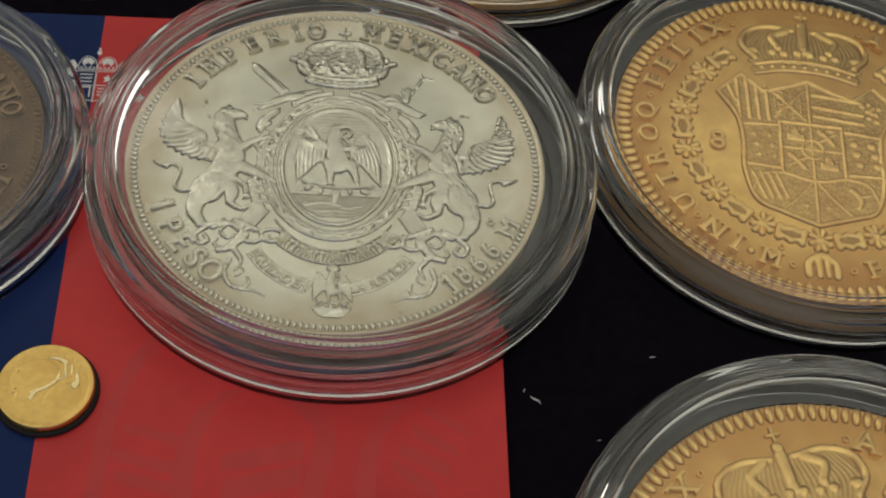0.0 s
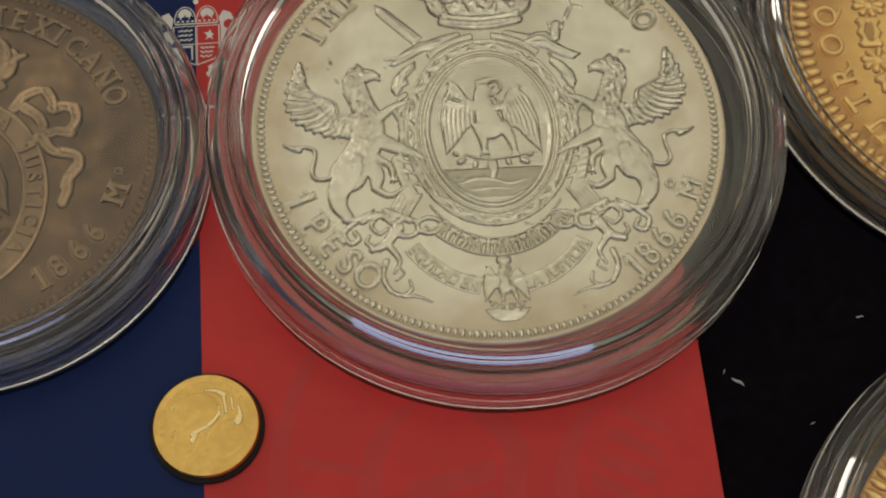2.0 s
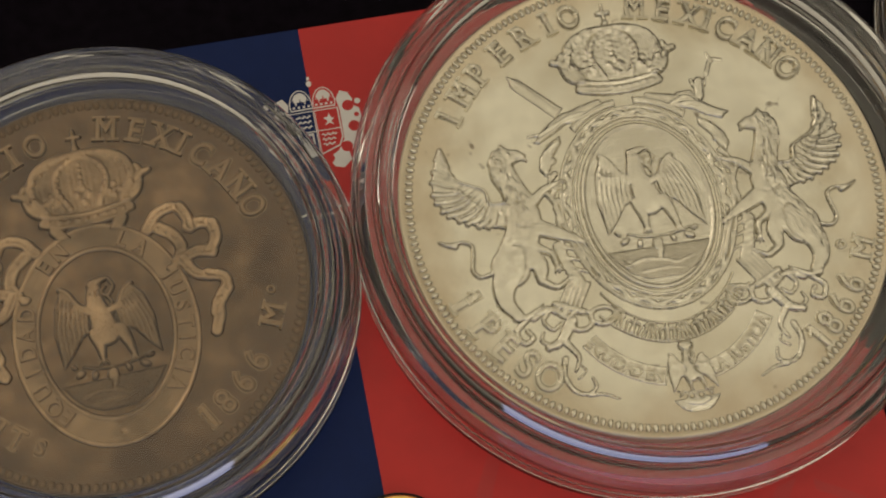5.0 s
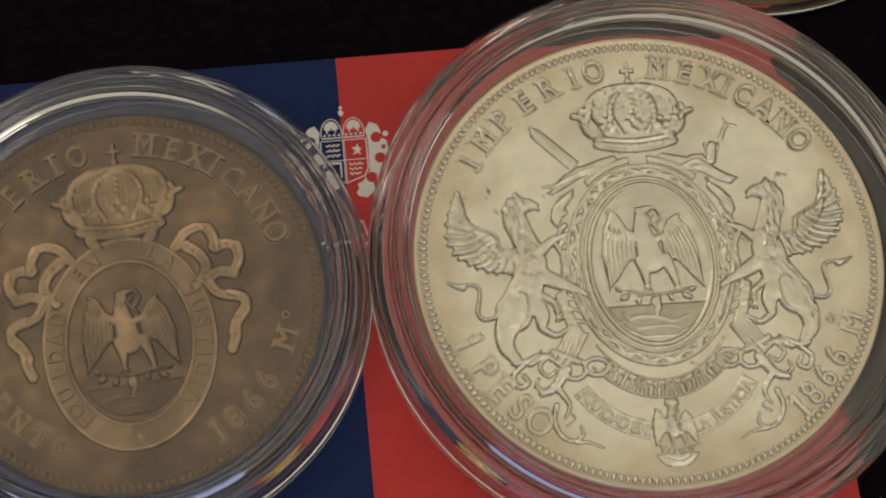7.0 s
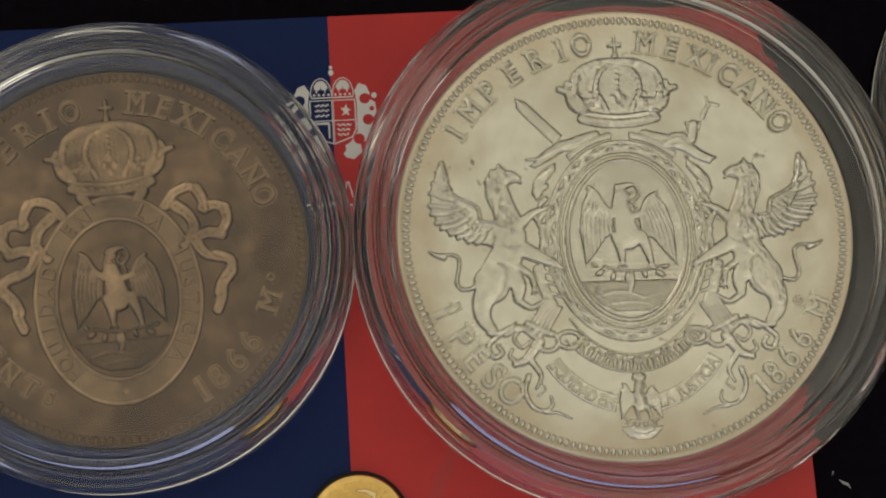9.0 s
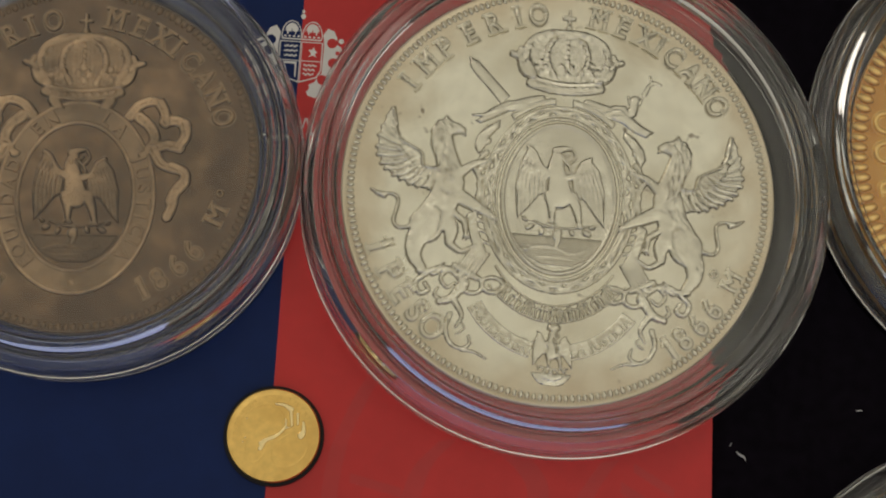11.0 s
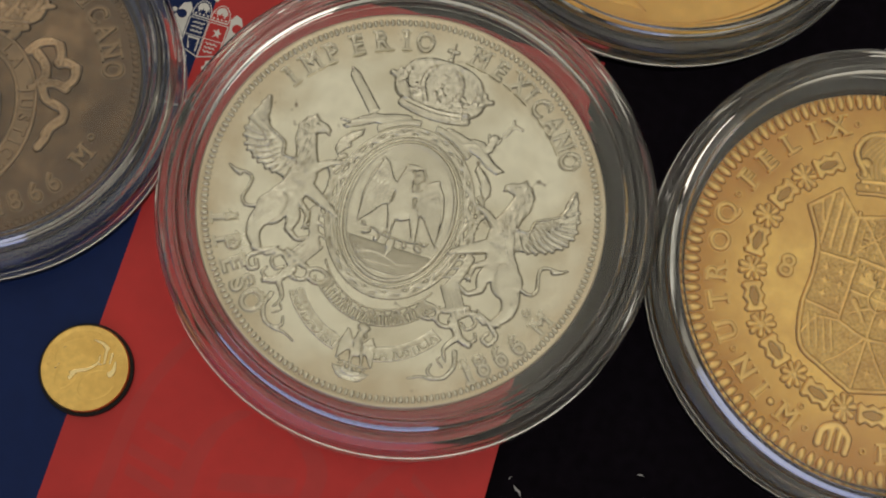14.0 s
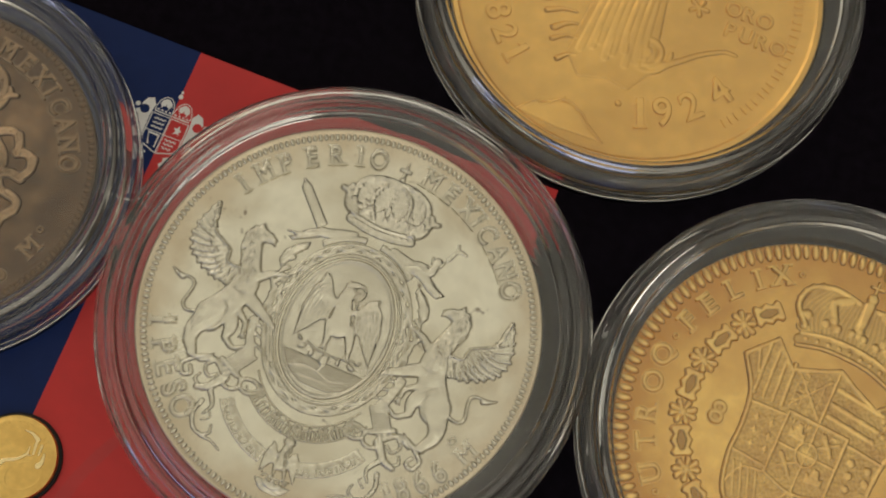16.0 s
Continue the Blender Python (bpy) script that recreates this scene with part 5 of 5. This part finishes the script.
def flat(name, points, mat, z=CARD_Z, thick=0.012, holes=()):
    bm = bmesh.new()
    lower = [bm.verts.new((x, y, z)) for x, y in points]
    upper = [bm.verts.new((x, y, z + thick)) for x, y in points]
    n = len(points)
    bm.faces.new(upper)
    for i in range(n):
        bm.faces.new((lower[i], lower[(i + 1) % n], upper[(i + 1) % n], upper[i]))
    return part(name, bm, mat, card)


def disc_points(cx, cy, rx, ry, n=24, a0=0, a1=360):
    full = a1 - a0 >= 360
    return [(cx + rx * math.cos(radians(a0 + (a1 - a0) * k / (n if full else n - 1))), cy + ry * math.sin(radians(a0 + (a1 - a0) * k / (n if full else n - 1)))) for k in range(n)]


CX = -23.5
flat("crest_ball", disc_points(CX, 13.25, 0.22, 0.26), MAT_WHITE)
flat("crest_ball", disc_points(CX, 13.72, 0.13, 0.16), MAT_WHITE)
for m, panel, seam in ((-1, MAT_BLUE, "blue"), (1, MAT_RED, "red")):
    flat("crest_crown", [(CX + m * 0.03, 11.0)] + [(CX + m * (0.93 - 0.92 * math.cos(radians(a))), 11.35 + 1.45 * math.sin(radians(a))) for a in range(0, 181, 10)] + [(CX + m * 1.76, 11.0)], MAT_WHITE)
    flat("crown_arch", [(CX + m * 0.06, 11.12)] + [(CX + m * (0.93 - 0.83 * math.cos(radians(a))), 11.38 + 1.33 * math.sin(radians(a))) for a in range(0, 181, 10)] + [(CX + m * 1.7, 11.12)], panel, CARD_Z + 0.012)
    flat("crown_cap", [(CX + m * (0.93 - 0.68 * math.cos(radians(a))), 11.5 + 1.06 * math.sin(radians(a))) for a in range(0, 181, 15)], MAT_WHITE, CARD_Z + 0.024)
    for x, w, y in ((0.38, 0.15, 11.62), (0.92, 0.3, 11.62), (1.5, 0.15, 11.62)):
        flat("crown_leaf", [(CX + m * (x - w), y - 0.14), (CX + m * (x - w), y + 0.1), (CX + m * (x - 0.07), y + 0.12), (CX + m * x, y + 0.42), (CX + m * (x + 0.07), y + 0.12), (CX + m * (x + w), y + 0.1), (CX + m * (x + w), y - 0.14)], panel, CARD_Z + 0.036)
    for k in range(4):
        flat("crown_jewel", disc_points(CX + m * (0.3 + 0.4 * k), 11.3, 0.12, 0.1, 10), MAT_WHITE, CARD_Z + 0.024)
    # mantling with round cut-outs
    outline = [(CX + m * 1.9, 11.6), (CX + m * 2.3, 12.25), (CX + m * 2.9, 12.0), (CX + m * 3.2, 11.3), (CX + m * 3.0, 10.9), (CX + m * 3.6, 10.5), (CX + m * 3.7, 9.6), (CX + m * 3.3, 9.0), (CX + m * 3.5, 8.2), (CX + m * 2.9, 7.3), (CX + m * 2.2, 6.9), (CX + m * 2.3, 6.2), (CX + m * 1.6, 5.6), (CX + m * 0.9, 5.8), (CX + m * 0.5, 6.6), (CX + m * 1.4, 7.1), (CX + m * 2.0, 8.0), (CX + m * 2.05, 10.6)]
    flat("mantling", outline, MAT_WHITE)
    for x, y, r in ((2.75, 10.85, 0.46), (2.95, 9.0, 0.46), (2.1, 7.35, 0.46), (0.55, 6.55, 0.42), (3.3, 9.95, 0.2)):
        flat("mantling_gap", disc_points(CX + m * x, y, r, r), panel, CARD_Z + 0.012)
    flat("mantling_dot", disc_points(CX + m * 3.55, 11.1, 0.24, 0.24), MAT_WHITE, CARD_Z + 0.012)
    # shield half with rows of small charges
    flat("shield_edge", [(CX + m * 0.02, 10.85), (CX + m * 1.95, 10.85), (CX + m * 1.95, 8.2), (CX + m * 1.6, 7.5), (CX + m * 0.02, 6.95)], MAT_WHITE, CARD_Z + 0.012)
    flat("shield_half", [(CX + m * 0.09, 10.76), (CX + m * 1.84, 10.76), (CX + m * 1.84, 8.24), (CX + m * 1.52, 7.6), (CX + m * 0.09, 7.08)], panel, CARD_Z + 0.024)
    flat("shield_rule", [(CX + m * 0.09, 8.98), (CX + m * 1.84, 8.98), (CX + m * 1.84, 9.06), (CX + m * 0.09, 9.06)], MAT_WHITE, CARD_Z + 0.036)
    for k in range(3):
        y = (10.3 - 0.45 * k) if m < 0 else (8.55 - 0.42 * k)
        top = [(CX + m * (0.3 + 0.12 * j), y + 0.14 + 0.09 * math.sin(j * 1.9)) for j in range(11 - (k if m > 0 else 0))]
        flat("shield_charge", top + [(x, v - 0.1 - 0.04 * (n % 3)) for n, (x, v) in reversed(list(enumerate(top)))], MAT_WHITE, CARD_Z + 0.036)
    if m > 0:
        flat("shield_emblem", [(CX + 0.7, 9.4), (CX + 0.95, 9.75), (CX + 0.65, 10.1), (CX + 1.0, 10.1), (CX + 1.15, 10.4), (CX + 1.25, 10.05), (CX + 1.5, 9.9), (CX + 1.25, 9.75), (CX + 1.4, 9.4), (CX + 1.1, 9.6)], MAT_WHITE, CARD_Z + 0.036)
    else:
        flat("shield_emblem", [(CX - 1.5, 8.9), (CX - 0.3, 8.9), (CX - 0.3, 7.5), (CX - 0.42, 7.45), (CX - 0.45, 8.7), (CX - 1.4, 8.7), (CX - 1.0, 7.7), (CX - 1.15, 7.6)], MAT_WHITE, CARD_Z + 0.036)
    # the name under the crest, plain strokes and a rule
    flat("name_stroke", [(CX + m * 0.5, 2.3), (CX + m * 0.62, 2.3), (CX + m * 0.95, 3.7), (CX + m * 0.83, 3.7)], MAT_WHITE)
    flat("name_stroke", [(CX + m * 1.4, 2.3), (CX + m * 1.28, 2.3), (CX + m * 0.95, 3.7), (CX + m * 1.07, 3.7)], MAT_WHITE)
    flat("name_rule", [(CX + m * 0.1, 1.6), (CX + m * 2.2, 1.6), (CX + m * 2.2, 1.75), (CX + m * 0.1, 1.75)], MAT_WHITE)

# broad varnish bands over the lower red half
for (x0, y0), (x1, y1), wide in (((6.4, -27.1), (10.2, -29.3), 0.5), ((5.5, -29.1), (9.5, -30.9), 0.6), ((4.9, -30.4), (8.3, -32.8), 0.6), ((7.5, -25.4), (11.0, -27.4), 0.4), ((-17.3, -30.0), (-12.4, -31.2), 0.5), ((-17.0, -31.8), (-12.4, -33.0), 0.5), ((-16.6, -27.6), (-12.2, -28.6), 0.4), ((-8.8, -30.6), (-2.2, -29.2), 0.8), ((-8.6, -33.0), (-2.4, -31.6), 0.9)):
    flat("varnish_stripe", [(x0, y0 - wide), (x1, y1 - wide), (x1, y1 + wide), (x0, y0 + wide)], MAT_DARKRED, CARD_Z, 0.006)
for pts, r in (([(-8.4, -24.1), (-10.3, -26.2), (-11.1, -28.1), (-11.6, -30.7), (-11.6, -37)], 0.85), ([(-3.3, -24.8), (-1.5, -26.3), (-0.6, -28.6), (-1.6, -34), (-1.8, -37)], 0.9), ([(5.5, -25.1), (3.7, -27.8), (2.9, -30.4), (2.7, -37)], 0.8), ([(-14.5, -18), (-16.5, -22), (-18.0, -27), (-18.6, -37)], 0.7)):
    line = bent(pts, 6)
    flat("varnish_band", [(p[0] - r, p[1]) for p in line] + [(p[0] + r, p[1] + 0.4) for p in reversed(line)], MAT_DARKRED, CARD_Z, 0.009)

# ---- the tiny gold coin set in the card ----
NX, NY = -23.2, -24.5
collar = place(part("coin_collar", lathe(rounded([(3.2, 0.0), (4.24, 0.0), (4.2, 0.42), (4.0, 0.5), (3.2, 0.3)], 0.08), 72), MAT_COLLAR, None, smooth=True), NX, NY, CARD_Z + 0.005)
tagged(collar, "thin black ring round the tiny gold coin", "ring")
F = 0.72
tiny = coin_blank("tiny_coin", 3.95, F, 3.55, 0.07, MAT_GOLD_SMALL, reeds=90)
place(tiny, NX, NY, CARD_Z + 0.31, 11.0)
tagged(tiny, "tiny polished gold coin set in the card", "coin")
rl = Relief(-2.9, 2.9, -3.0, 3.0, 0.05)
rl.oval(-0.8, 1.0, 2.0, 1.6, 0.035, 1.4, turn=20).oval(-1.5, -0.6, 0.9, 1.5, 0.03, 0.9, turn=-25).oval(1.2, -1.4, 1.7, 1.25, 0.035, 1.2, turn=30).ripple(0.006, 1.0, 3)
rl.build("raised_shape", MAT_GOLD_SMALL, tiny, F)
rl = Relief(-2.8, 2.9, -1.4, 2.8, 0.04)
for pts, r0, r1 in (([(-1.2, -0.95), (-0.7, -0.35), (0.15, -0.1), (0.7, 0.2), (1.1, 0.6), (1.2, 1.2)], 0.2, 0.1), ([(0.5, 2.6), (1.2, 2.4), (1.75, 1.95)], 0.08, 0.24), ([(1.7, 1.7), (1.65, 0.6)], 0.16, 0.13), ([(2.25, 1.5), (2.15, 0.65)], 0.14, 0.12), ([(2.62, 0.75), (2.55, 0.0), (2.3, -0.35)], 0.12, 0.3), ([(-1.15, -0.5), (-0.75, -0.35)], 0.16, 0.2), ([(-2.05, 1.7), (-1.95, 1.75)], 0.06, 0.06), ([(-2.35, 0.12), (-2.25, 0.2)], 0.08, 0.06), ([(-2.6, -0.2), (-2.5, -0.15)], 0.08, 0.06), ([(1.15, 0.5), (1.45, 0.45)], 0.1, 0.06)):
    rl.stroke(pts, r0, r1, 0.12, 0.05)
rl.build("polished_patch", MAT_GOLD_MIRROR, tiny, F)
ring_letters(zip("BRITANNIAANDLIBERTY", (178, 168, 161, 155, 146, 136, 126, 118, 111, 94, 84, 74, 57, 50, 44, 35, 25, 16, 6)), 3.15, F + 0.02, 0.42, MAT_GOLD_SMALL, tiny, depth=0.06)

# ---- lint on the board ----
for x, y, s, turn in ((16.9, -23.8, 0.8, -30), (27.3, -19.3, 0.45, 10), (16.0, -22.9, 0.3, 70), (22.0, -27.5, 0.3, 20)):
    bm = bmesh.new()
    line = bent([(-0.7 * s, 0.1 * s), (-0.2 * s, 0.0), (0.3 * s, 0.05 * s), (0.75 * s, -0.2 * s)], 3)
    prev = None
    for i, p in enumerate(line):
        r = s * 0.15 * math.sin(math.pi * (i + 0.6) / (len(line) + 0.2))
        ringv = [bm.verts.new((p[0], p[1] + r * math.cos(math.pi * k / 3), 0.05 + 0.05 * s + 0.5 * r * math.sin(math.pi * k / 3))) for k in range(6)]
        if prev:
            for k in range(6):
                bm.faces.new((prev[k], prev[(k + 1) % 6], ringv[(k + 1) % 6], ringv[k]))
        prev = ringv
    tagged(place(part("lint", bm, MAT_LINT, None, smooth=True), x, y, 0.0, turn), "small pale fleck of lint on the board", "lint", "lint flecks")
